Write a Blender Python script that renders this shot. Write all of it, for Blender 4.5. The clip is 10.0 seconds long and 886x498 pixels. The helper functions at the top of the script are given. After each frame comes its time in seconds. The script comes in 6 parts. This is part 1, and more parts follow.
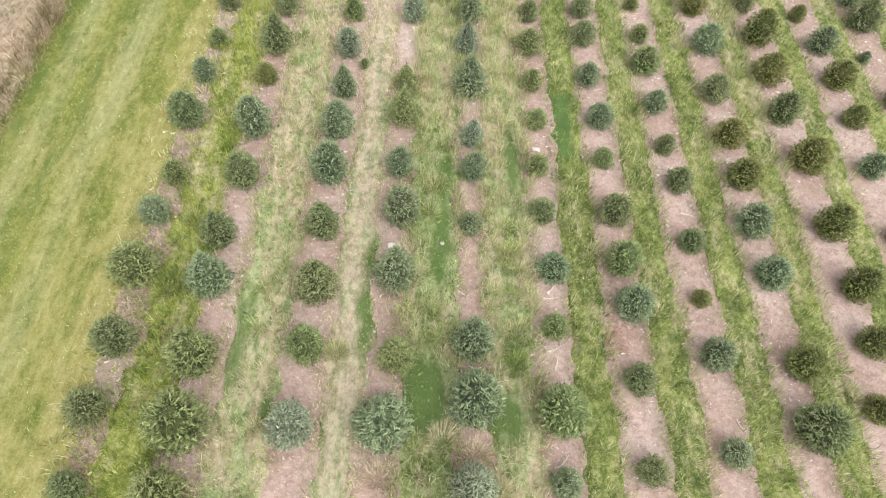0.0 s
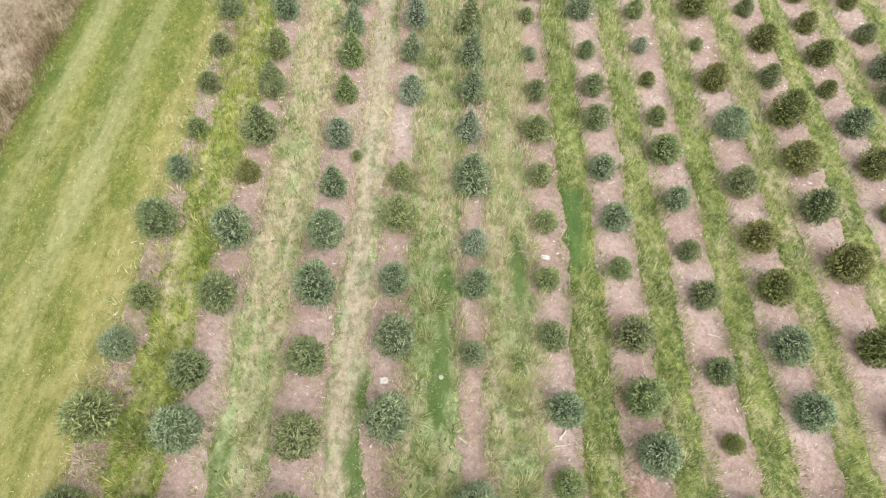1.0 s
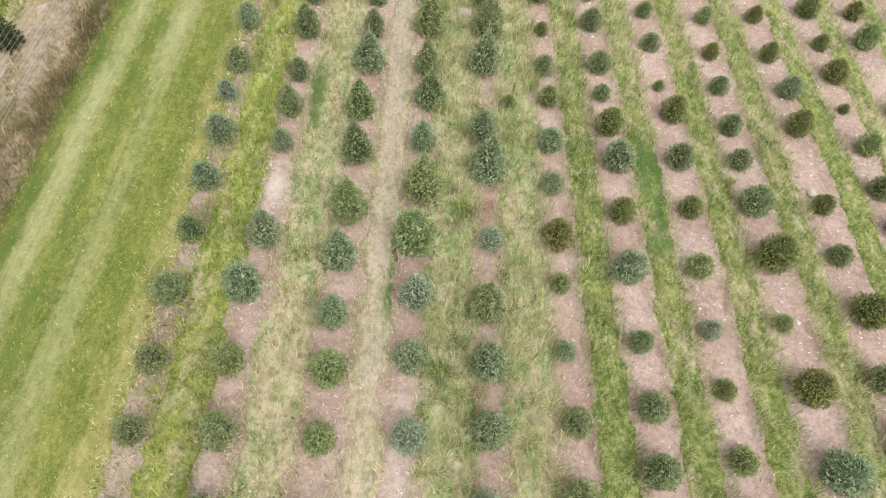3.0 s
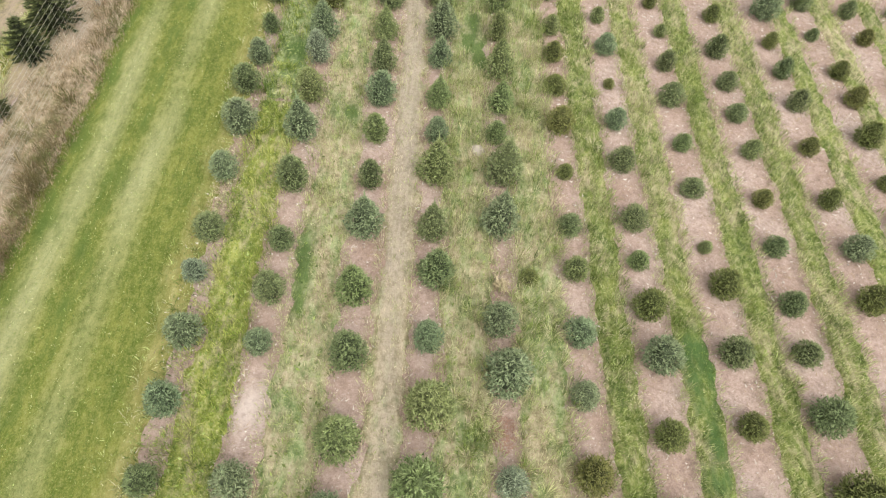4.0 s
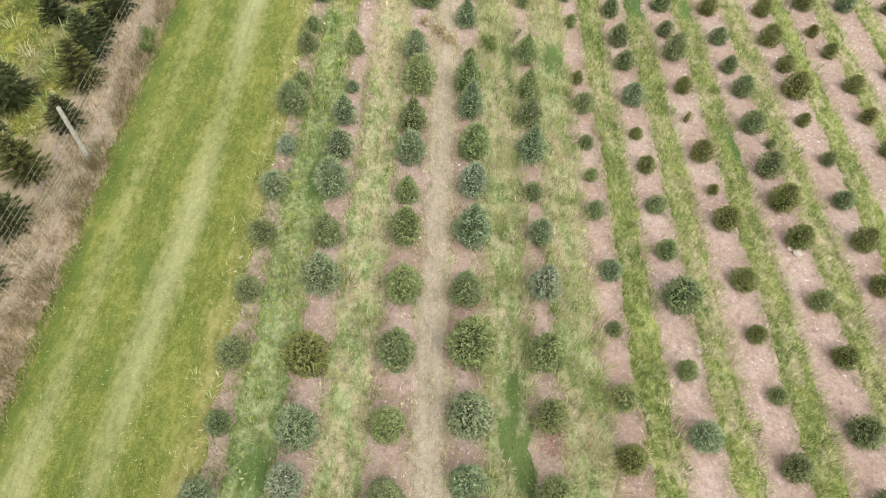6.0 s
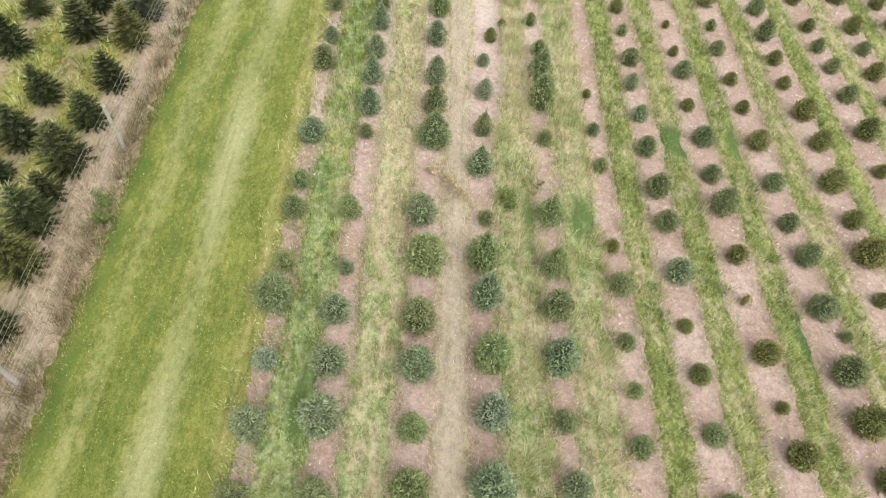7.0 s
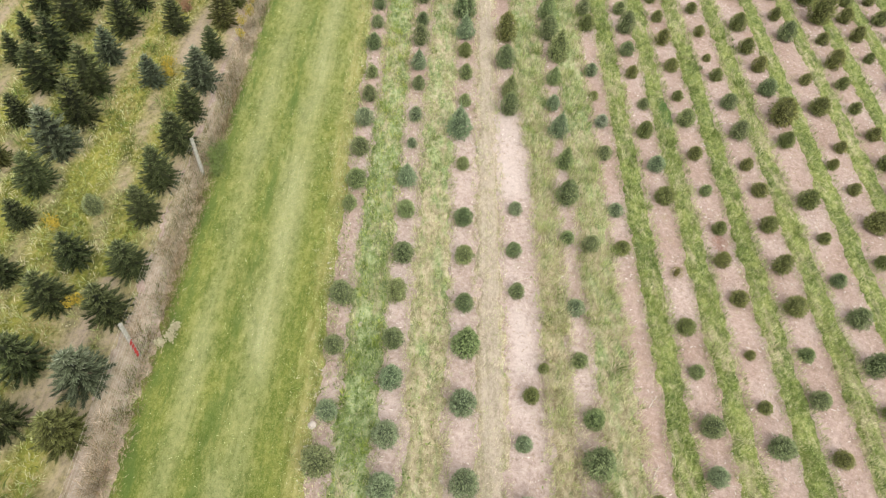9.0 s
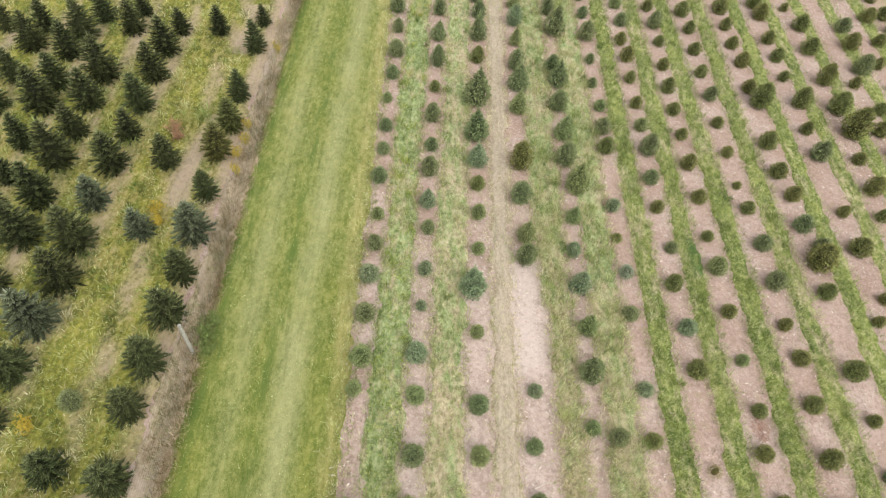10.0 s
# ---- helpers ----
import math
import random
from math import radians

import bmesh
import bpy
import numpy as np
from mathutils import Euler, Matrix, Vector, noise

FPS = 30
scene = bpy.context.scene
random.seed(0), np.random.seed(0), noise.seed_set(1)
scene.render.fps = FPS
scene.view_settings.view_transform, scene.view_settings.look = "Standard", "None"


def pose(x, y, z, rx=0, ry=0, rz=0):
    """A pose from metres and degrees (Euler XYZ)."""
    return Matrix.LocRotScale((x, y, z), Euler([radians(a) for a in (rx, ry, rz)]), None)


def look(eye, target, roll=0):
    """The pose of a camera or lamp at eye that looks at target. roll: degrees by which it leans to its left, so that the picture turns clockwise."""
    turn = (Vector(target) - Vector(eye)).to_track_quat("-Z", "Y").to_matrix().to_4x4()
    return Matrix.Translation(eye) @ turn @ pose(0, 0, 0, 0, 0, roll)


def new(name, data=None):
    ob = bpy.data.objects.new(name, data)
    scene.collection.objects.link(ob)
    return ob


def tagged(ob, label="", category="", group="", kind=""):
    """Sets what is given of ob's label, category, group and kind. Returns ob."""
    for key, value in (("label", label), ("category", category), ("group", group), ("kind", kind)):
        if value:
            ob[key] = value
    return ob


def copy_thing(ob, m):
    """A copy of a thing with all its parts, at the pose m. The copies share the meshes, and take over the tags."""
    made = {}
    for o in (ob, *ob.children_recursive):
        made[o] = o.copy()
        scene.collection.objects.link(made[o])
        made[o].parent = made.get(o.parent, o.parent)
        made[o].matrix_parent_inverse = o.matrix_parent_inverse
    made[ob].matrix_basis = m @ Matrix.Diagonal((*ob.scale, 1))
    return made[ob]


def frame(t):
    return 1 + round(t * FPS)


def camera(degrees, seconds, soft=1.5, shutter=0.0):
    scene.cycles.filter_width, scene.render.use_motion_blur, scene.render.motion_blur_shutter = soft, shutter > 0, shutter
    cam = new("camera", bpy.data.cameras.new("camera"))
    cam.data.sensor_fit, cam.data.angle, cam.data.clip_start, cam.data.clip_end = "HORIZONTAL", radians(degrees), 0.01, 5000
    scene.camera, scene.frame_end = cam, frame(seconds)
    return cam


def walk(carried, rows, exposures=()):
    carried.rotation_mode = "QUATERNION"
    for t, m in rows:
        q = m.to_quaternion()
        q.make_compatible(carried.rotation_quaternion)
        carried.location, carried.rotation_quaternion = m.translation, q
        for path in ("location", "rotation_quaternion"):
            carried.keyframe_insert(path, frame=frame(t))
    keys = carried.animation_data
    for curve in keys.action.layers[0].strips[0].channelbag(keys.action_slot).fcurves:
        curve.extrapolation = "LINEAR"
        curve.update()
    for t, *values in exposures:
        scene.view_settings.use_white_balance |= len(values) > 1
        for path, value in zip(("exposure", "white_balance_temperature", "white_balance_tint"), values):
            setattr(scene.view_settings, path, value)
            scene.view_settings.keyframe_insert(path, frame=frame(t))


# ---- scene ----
cam = camera(70.8, 10.0, soft=1.2)
METRES, EYE, TILT, LEAN, TURN = 55.0, 12.0, -57.53, -4.46, 1.2
ROWS = [
    (0.0, 0.0, 0.0, 0.0, -0.0, 0.0, -0.0),
    (0.5, 0.0005, 0.013, 0.0221, 0.08, 0.21, -0.02),
    (1.0, 0.001, 0.0283, 0.0482, 0.16, 0.41, -0.06),
    (1.5, 0.0008, 0.0458, 0.0781, 0.21, 0.68, -0.09),
    (2.0, 0.0003, 0.0653, 0.1119, 0.26, 0.88, -0.11),
    (3.5, -0.004, 0.1335, 0.2307, 0.33, 1.54, -0.25),
    (4.0, -0.0062, 0.1584, 0.2752, 0.37, 1.83, -0.29),
    (4.5, -0.0089, 0.1843, 0.3215, 0.4, 2.18, -0.3),
    (5.0, -0.0124, 0.211, 0.3699, 0.37, 2.44, -0.32),
    (5.5, -0.0155, 0.2379, 0.4191, 0.4, 2.69, -0.37),
    (7.0, -0.0248, 0.3183, 0.5718, 0.49, 3.24, -0.48),
    (7.5, -0.0281, 0.342, 0.625, 0.54, 3.49, -0.49),
    (8.0, -0.0322, 0.3642, 0.679, 0.56, 3.71, -0.48),
    (8.5, -0.0362, 0.3827, 0.7339, 0.6, 3.87, -0.5),
    (9.0, -0.0405, 0.3977, 0.7893, 0.62, 4.01, -0.47),
    (9.5, -0.0447, 0.4118, 0.8443, 0.65, 4.08, -0.48),
    (10.0, -0.0487, 0.4254, 0.8978, 0.71, 4.18, -0.47),
]
walk(cam, [(t, pose(0, 0, EYE, TILT, LEAN, TURN) @ pose(METRES * x, METRES * y, METRES * z, 90 + pitch, roll, yaw)) for t, x, y, z, yaw, pitch, roll in ROWS],
     exposures=[(0.0, 0.94, 6600, 11.0), (2.0, 0.91, 6600, 11.0), (4.0, 0.81, 6850, 7.5), (6.0, 0.84, 6850, 7.5), (8.0, 0.88, 6760, 8.5), (9.0, 0.84, 6760, 8.5), (10.0, 0.72, 6800, 8.5)])

# ---- light: high overcast, soft and nearly shadowless ----
world = bpy.data.worlds.new("overcast_sky")
scene.world = world
world.use_nodes = True
wn, wl = world.node_tree.nodes, world.node_tree.links
sky = wn.new("ShaderNodeTexSky")
sky.sky_type = "NISHITA"
sky.sun_disc = False
sky.sun_elevation, sky.sun_rotation = radians(52), radians(150)
sky.air_density, sky.dust_density, sky.ozone_density = 1.0, 3.0, 0.6
cloud = wn.new("ShaderNodeHueSaturation")
cloud.inputs["Saturation"].default_value = 0.12
wl.new(sky.outputs["Color"], cloud.inputs["Color"])
wl.new(cloud.outputs["Color"], wn["Background"].inputs["Color"])
wn["Background"].inputs["Strength"].default_value = 0.15
sun = new("sun", bpy.data.lights.new("sun", "SUN"))
sun.data.energy, sun.data.angle, sun.data.color = 0.8, radians(75), (1.0, 0.96, 0.9)
sun.matrix_basis = look((20, -30, 60), (0, 0, 0))


# ---- materials ----
def material(name, rough=0.9):
    m = bpy.data.materials.new(name)
    m.use_nodes = True
    bsdf = m.node_tree.nodes["Principled BSDF"]
    bsdf.inputs["Roughness"].default_value = rough
    bsdf.inputs["Specular IOR Level"].default_value = 0.25
    return m, m.node_tree.nodes, m.node_tree.links, bsdf


def noise_node(nodes, links, vector, scale, detail=4.0, rough=0.55):
    n = nodes.new("ShaderNodeTexNoise")
    n.inputs["Scale"].default_value = scale
    n.inputs["Detail"].default_value = detail
    n.inputs["Roughness"].default_value = rough
    links.new(vector, n.inputs["Vector"])
    return n.outputs["Fac"]


def ramp(nodes, links, fac, stops):
    r = nodes.new("ShaderNodeValToRGB")
    while len(r.color_ramp.elements) < len(stops):
        r.color_ramp.elements.new(0.5)
    for e, (p, c) in zip(r.color_ramp.elements, stops):
        e.position, e.color = p, (*c, 1)
    links.new(fac, r.inputs["Fac"])
    return r.outputs["Color"]


def blend(nodes, links, fac, a, b, mode="MIX"):
    mix = nodes.new("ShaderNodeMix")
    mix.data_type, mix.blend_type = "RGBA", mode
    for socket, value in ((mix.inputs[0], fac), (mix.inputs[6], a), (mix.inputs[7], b)):
        if hasattr(value, "is_output"):
            links.new(value, socket)
        elif isinstance(value, tuple):
            socket.default_value = (*value, 1)
        else:
            socket.default_value = value
    return mix.outputs[2]


def stretch(nodes, links, vector, sx, sy, sz):
    mp = nodes.new("ShaderNodeMapping")
    mp.inputs["Scale"].default_value = (sx, sy, sz)
    links.new(vector, mp.inputs["Vector"])
    return mp.outputs["Vector"]


def bumped(nodes, links, bsdf, height, strength, distance=0.03):
    b = nodes.new("ShaderNodeBump")
    b.inputs["Strength"].default_value, b.inputs["Distance"].default_value = strength, distance
    links.new(height, b.inputs["Height"])
    links.new(b.outputs["Normal"], bsdf.inputs["Normal"])


def attribute(nodes, name):
    a = nodes.new("ShaderNodeAttribute")
    a.attribute_name = name
    return a.outputs["Fac"]


def calc(nodes, links, kind, *values):
    m = nodes.new("ShaderNodeMath")
    m.operation, m.use_clamp = kind, False
    for socket, v in zip(m.inputs, values):
        if hasattr(v, "is_output"):
            links.new(v, socket)
        else:
            socket.default_value = v
    return m.outputs[0]


def soil_material():
    m, n, l, bsdf = material("pinkish_soil", 0.95)
    pos = n.new("ShaderNodeNewGeometry").outputs["Position"]
    broad = noise_node(n, l, pos, 0.45, 6, 0.6)
    crumb = noise_node(n, l, pos, 6.0, 6, 0.7)
    fine = noise_node(n, l, pos, 32.0, 5, 0.75)
    fibre = noise_node(n, l, stretch(n, l, pos, 60, 18, 10), 1.0, 4, 0.65)
    weft = noise_node(n, l, stretch(n, l, pos, 18, 60, 10), 1.0, 4, 0.65)
    col = ramp(n, l, broad, [(0.34, (0.34, 0.238, 0.198)), (0.5, (0.42, 0.312, 0.272)), (0.64, (0.495, 0.392, 0.356))])
    col = blend(n, l, ramp(n, l, crumb, [(0.36, (0.75, 0.75, 0.75)), (0.5, (0, 0, 0))]), col, (0.28, 0.205, 0.18))
    col = blend(n, l, ramp(n, l, crumb, [(0.52, (0, 0, 0)), (0.68, (0.75, 0.75, 0.75))]), col, (0.555, 0.43, 0.388))
    for grain, tone in ((fibre, (0.56, 0.46, 0.385)), (weft, (0.19, 0.13, 0.10))):
        col = blend(n, l, ramp(n, l, grain, [(0.54, (0, 0, 0)), (0.66, (0.7, 0.7, 0.7))]), col, tone)
    shade = ramp(n, l, fine, [(0.3, (0.62, 0.6, 0.58)), (0.5, (1, 1, 1)), (0.7, (1, 1, 1))])
    col = blend(n, l, 0.45, col, shade, "MULTIPLY")
    clod = noise_node(n, l, pos, 13.0, 3, 0.6)
    col = blend(n, l, 0.35, col, ramp(n, l, clod, [(0.36, (0.70, 0.68, 0.66)), (0.5, (1, 1, 1)), (0.7, (1, 1, 1))]), "MULTIPLY")
    col = blend(n, l, ramp(n, l, clod, [(0.55, (0, 0, 0)), (0.72, (0.35, 0.35, 0.35))]), col, (0.61, 0.485, 0.43))
    pale = ramp(n, l, calc(n, l, "ADD", calc(n, l, "MULTIPLY", calc(n, l, "SUBTRACT", crumb, 0.5), 1.2), attribute(n, "pale")), [(0.35, (0, 0, 0)), (1.2, (0.6, 0.6, 0.6))])
    col = blend(n, l, pale, col, (0.61, 0.535, 0.505))
    moss = ramp(n, l, noise_node(n, l, pos, 1.5, 6, 0.7), [(0.58, (0, 0, 0)), (0.72, (0.5, 0.5, 0.5))])
    col = blend(n, l, moss, col, (0.23, 0.225, 0.10))
    meadow = ramp(n, l, noise_node(n, l, pos, 0.9, 6, 0.65), [(0.35, (0.13, 0.15, 0.04)), (0.5, (0.22, 0.23, 0.07)), (0.65, (0.34, 0.31, 0.14))])
    col = blend(n, l, attribute(n, "meadow"), col, meadow)
    chips = n.new("ShaderNodeTexVoronoi")
    chips.inputs["Scale"].default_value = 9
    l.new(pos, chips.inputs["Vector"])
    col = blend(n, l, ramp(n, l, chips.outputs["Distance"], [(0.08, (0.7, 0.7, 0.7)), (0.15, (0, 0, 0))]), col, (0.66, 0.59, 0.54))
    l.new(col, bsdf.inputs["Base Color"])
    bumped(n, l, bsdf, crumb, 0.7, 0.05)
    return m


def turf_material(name, green, straw, cut, worn, tufted=0.45, grain=0.6, along=1.0):
    """Grass cover. The mesh says how dry, how closely cut and how worn the growth is at each place."""
    m, n, l, bsdf = material(name, 0.95)
    pos = n.new("ShaderNodeNewGeometry").outputs["Position"]
    broad = noise_node(n, l, stretch(n, l, pos, 1.3, 0.5, 1), 1.0, 5)
    fine = noise_node(n, l, stretch(n, l, pos, 44, 26, 10), 1.0, 4, 0.7)
    clump = noise_node(n, l, stretch(n, l, pos, 5.5, 4.0 * along, 4), 1.0, 4, 0.6)
    g = ramp(n, l, calc(n, l, "ADD", calc(n, l, "MULTIPLY", broad, 0.5), calc(n, l, "MULTIPLY", clump, 0.5)), [(0.39, green[0]), (0.5, green[1]), (0.60, green[2])])
    s = ramp(n, l, clump, [(0.34, straw[0]), (0.5, straw[1]), (0.66, straw[2])])
    c = ramp(n, l, broad, [(0.35, cut[0]), (0.65, cut[1])])
    patchy = noise_node(n, l, stretch(n, l, pos, 3.2, 1.2 * along, 1), 1.0, 6, 0.65 if along == 1 else 0.5)
    dry = ramp(n, l, calc(n, l, "ADD", calc(n, l, "MULTIPLY", calc(n, l, "SUBTRACT", patchy, 0.5), 2.2 if along == 1 else 1.1), attribute(n, "dry")), [(0.30, (0, 0, 0)), (0.72, (1, 1, 1))])
    low = ramp(n, l, calc(n, l, "ADD", calc(n, l, "MULTIPLY", calc(n, l, "SUBTRACT", patchy, 0.5), 2.4), attribute(n, "cut")), [(0.30, (0, 0, 0)), (0.85, (0.92, 0.92, 0.92))])
    rub = ramp(n, l, calc(n, l, "ADD", calc(n, l, "MULTIPLY", calc(n, l, "SUBTRACT", clump, 0.5), 0.9 if along == 1 else 0.5), attribute(n, "worn")), [(0.15, (0, 0, 0)), (0.95, (0.85, 0.85, 0.85))])
    col = blend(n, l, rub, blend(n, l, dry, g, s), worn)
    streak = noise_node(n, l, stretch(n, l, pos, 7.0, 0.35, 1), 1.0, 3, 0.5)
    col = blend(n, l, 0.7, col, ramp(n, l, streak, [(0.3, (0.70, 0.74, 0.62)), (0.5, (1, 1, 1)), (0.7, (1.0, 1.0, 1.0))]), "MULTIPLY")
    col = blend(n, l, ramp(n, l, fine, [(0.50, (0, 0, 0)), (0.68, (0.75, 0.75, 0.75))]), col, blend(n, l, 0.55, col, straw[2]))
    tuft = noise_node(n, l, stretch(n, l, pos, 11, 8, 6), 1.0, 2, 0.5)
    col = blend(n, l, tufted, col, ramp(n, l, tuft, [(0.34, (0.62, 0.66, 0.56)), (0.5, (0.98, 0.98, 0.98)), (0.66, (1.0, 1.0, 1.0))]), "MULTIPLY")
    col = blend(n, l, ramp(n, l, tuft, [(0.52, (0, 0, 0)), (0.66, (0.6 * tufted,) * 3)]), col, blend(n, l, 0.6, green[2], straw[2]))
    col = blend(n, l, low, col, c)
    shade = ramp(n, l, fine, [(0.34, (0.48, 0.52, 0.44)), (0.49, (1, 1, 1)), (0.72, (1.0, 1.0, 1.0))])
    col = blend(n, l, grain, col, shade, "MULTIPLY")
    l.new(col, bsdf.inputs["Base Color"])
    bumped(n, l, bsdf, fine, 0.7, 0.05)
    return m


def blade_material(name, stops):
    """Grass blades, from fresh to dead by the dryness that each blade carries."""
    m, n, l, bsdf = material(name, 0.75)
    col = ramp(n, l, attribute(n, "dry"), stops)
    hsv = n.new("ShaderNodeHueSaturation")
    rng = n.new("ShaderNodeMapRange")
    rng.inputs["To Min"].default_value, rng.inputs["To Max"].default_value = 0.60, 1.36
    l.new(n.new("ShaderNodeNewGeometry").outputs["Random Per Island"], rng.inputs["Value"])
    l.new(rng.outputs["Result"], hsv.inputs["Value"])
    l.new(col, hsv.inputs["Color"])
    l.new(hsv.outputs["Color"], bsdf.inputs["Base Color"])
    thin = n.new("ShaderNodeBsdfTranslucent")
    l.new(hsv.outputs["Color"], thin.inputs["Color"])
    mix = n.new("ShaderNodeMixShader")
    mix.inputs[0].default_value = 0.4
    l.new(bsdf.outputs["BSDF"], mix.inputs[1])
    l.new(thin.outputs["BSDF"], mix.inputs[2])
    l.new(mix.outputs["Shader"], n["Material Output"].inputs["Surface"])
    return m


def needle_material(name, inner_shade, outer, tip, leader=None):
    """Conifer needles: paler on the young shoot ends, dull old ones inside whose colour also paints the shade there;
    every tree a little different.
    """
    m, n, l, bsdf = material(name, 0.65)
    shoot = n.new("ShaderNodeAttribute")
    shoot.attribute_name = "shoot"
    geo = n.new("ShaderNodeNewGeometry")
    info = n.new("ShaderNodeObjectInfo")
    col = ramp(n, l, shoot.outputs["Fac"], [(0.0, inner_shade), (0.30, outer), (0.85, tip)] + ([(1.0, leader)] if leader else []))
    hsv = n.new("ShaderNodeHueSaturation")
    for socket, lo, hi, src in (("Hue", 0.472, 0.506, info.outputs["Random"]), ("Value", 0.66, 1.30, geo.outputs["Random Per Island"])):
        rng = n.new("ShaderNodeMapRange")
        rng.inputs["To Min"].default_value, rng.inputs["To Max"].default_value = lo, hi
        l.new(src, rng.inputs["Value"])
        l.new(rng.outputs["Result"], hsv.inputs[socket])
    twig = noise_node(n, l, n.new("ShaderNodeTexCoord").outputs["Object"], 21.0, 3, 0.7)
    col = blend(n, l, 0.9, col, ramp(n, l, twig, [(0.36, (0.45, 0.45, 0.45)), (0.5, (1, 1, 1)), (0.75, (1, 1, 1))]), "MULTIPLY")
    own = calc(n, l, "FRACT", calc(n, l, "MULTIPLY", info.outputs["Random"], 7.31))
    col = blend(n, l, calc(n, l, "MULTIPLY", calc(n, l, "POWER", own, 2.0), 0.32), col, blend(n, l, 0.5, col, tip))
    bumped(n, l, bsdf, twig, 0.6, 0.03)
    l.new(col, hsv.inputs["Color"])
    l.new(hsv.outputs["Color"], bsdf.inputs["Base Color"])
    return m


def plain_material(name, colour, rough, metal=0.0, vary=0.25, scale=14.0):
    m, n, l, bsdf = material(name, rough)
    pos = n.new("ShaderNodeTexCoord").outputs["Object"]
    col = ramp(n, l, noise_node(n, l, pos, scale, 5), [(0.3, tuple(c * (1 - vary) for c in colour)), (0.7, tuple(min(1, c * (1 + vary)) for c in colour))])
    l.new(col, bsdf.inputs["Base Color"])
    bsdf.inputs["Metallic"].default_value = metal
    return m


SOIL = soil_material()
GREENS = ((0.15, 0.215, 0.08), (0.275, 0.36, 0.155), (0.425, 0.495, 0.26))
STRAWS = ((0.34, 0.285, 0.185), (0.50, 0.42, 0.29), (0.62, 0.53, 0.39))
CUTS = ((0.086, 0.152, 0.040), (0.125, 0.202, 0.056))
TURF = turf_material("strip_turf", GREENS, STRAWS, CUTS, (0.475, 0.395, 0.335))
TURF_LUSH = turf_material("lush_strip_turf", ((0.10, 0.15, 0.034), (0.185, 0.24, 0.056), (0.31, 0.35, 0.105)), STRAWS, ((0.07, 0.14, 0.040), (0.105, 0.188, 0.052)), (0.47, 0.395, 0.335), 0.55)
TURF_LIME = turf_material("weedy_lime_turf", ((0.135, 0.19, 0.035), (0.25, 0.305, 0.058), (0.40, 0.43, 0.115)), STRAWS, CUTS, (0.47, 0.395, 0.335), 0.5)
TURF_MOWN = turf_material("mown_turf", ((0.112, 0.156, 0.024), (0.162, 0.202, 0.038), (0.235, 0.258, 0.06)), ((0.29, 0.275, 0.085), (0.365, 0.34, 0.125), (0.44, 0.40, 0.185)), ((0.092, 0.145, 0.03), (0.13, 0.182, 0.04)), (0.45, 0.45, 0.25), 0.35, 0.6, 0.65)
TURF_OLD = turf_material("olive_uncut_turf", ((0.085, 0.10, 0.016), (0.195, 0.21, 0.032), (0.335, 0.33, 0.065)), ((0.25, 0.225, 0.06), (0.35, 0.30, 0.105), (0.45, 0.38, 0.20)), CUTS, (0.45, 0.345, 0.29))
TURF_RANK = turf_material("rank_dry_weeds", ((0.13, 0.12, 0.055), (0.21, 0.19, 0.09), (0.28, 0.26, 0.12)), ((0.29, 0.215, 0.14), (0.46, 0.36, 0.26), (0.60, 0.49, 0.385)), CUTS, (0.44, 0.35, 0.30))
BLADES = blade_material("grass_blades", [(0.0, (0.105, 0.165, 0.042)), (0.25, (0.245, 0.325, 0.085)), (0.5, (0.50, 0.555, 0.25)), (0.75, (0.65, 0.625, 0.39)), (1.0, (0.71, 0.63, 0.47))])
BLADES_LIME = blade_material("weedy_grass_blades", [(0.0, (0.12, 0.195, 0.04)), (0.25, (0.27, 0.37, 0.075)), (0.5, (0.49, 0.545, 0.14)), (1.0, (0.64, 0.59, 0.30))])
BLADES_RANK = blade_material("dead_weed_stalks", [(0.0, (0.15, 0.15, 0.055)), (0.3, (0.24, 0.175, 0.095)), (0.6, (0.47, 0.365, 0.25)), (1.0, (0.68, 0.57, 0.45))])
# First colour of each: old inner needles, darkened as shade inside the crown.
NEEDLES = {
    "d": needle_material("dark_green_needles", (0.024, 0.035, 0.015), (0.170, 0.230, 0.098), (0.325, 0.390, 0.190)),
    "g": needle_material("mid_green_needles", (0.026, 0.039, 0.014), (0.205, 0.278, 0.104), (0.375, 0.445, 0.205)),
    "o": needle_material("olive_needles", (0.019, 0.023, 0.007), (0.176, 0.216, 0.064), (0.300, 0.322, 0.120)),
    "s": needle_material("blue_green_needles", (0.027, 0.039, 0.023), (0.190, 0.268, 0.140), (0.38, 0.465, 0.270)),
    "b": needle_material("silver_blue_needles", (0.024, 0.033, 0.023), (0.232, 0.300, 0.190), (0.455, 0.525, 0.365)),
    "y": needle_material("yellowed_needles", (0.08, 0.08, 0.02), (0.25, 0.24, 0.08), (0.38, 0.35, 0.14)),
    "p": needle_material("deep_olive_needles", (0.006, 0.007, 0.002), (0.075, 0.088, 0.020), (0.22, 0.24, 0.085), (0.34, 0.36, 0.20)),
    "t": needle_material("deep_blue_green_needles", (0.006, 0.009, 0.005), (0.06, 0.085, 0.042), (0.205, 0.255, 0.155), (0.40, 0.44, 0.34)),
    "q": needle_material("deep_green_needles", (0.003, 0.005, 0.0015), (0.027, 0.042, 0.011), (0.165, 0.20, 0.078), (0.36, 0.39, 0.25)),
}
BARK = plain_material("grey_brown_bark", (0.12, 0.085, 0.06), 0.95, 0, 0.4)
POST_WOOD = plain_material("weathered_grey_post_wood", (0.34, 0.33, 0.295), 0.9, 0, 0.25, 9)
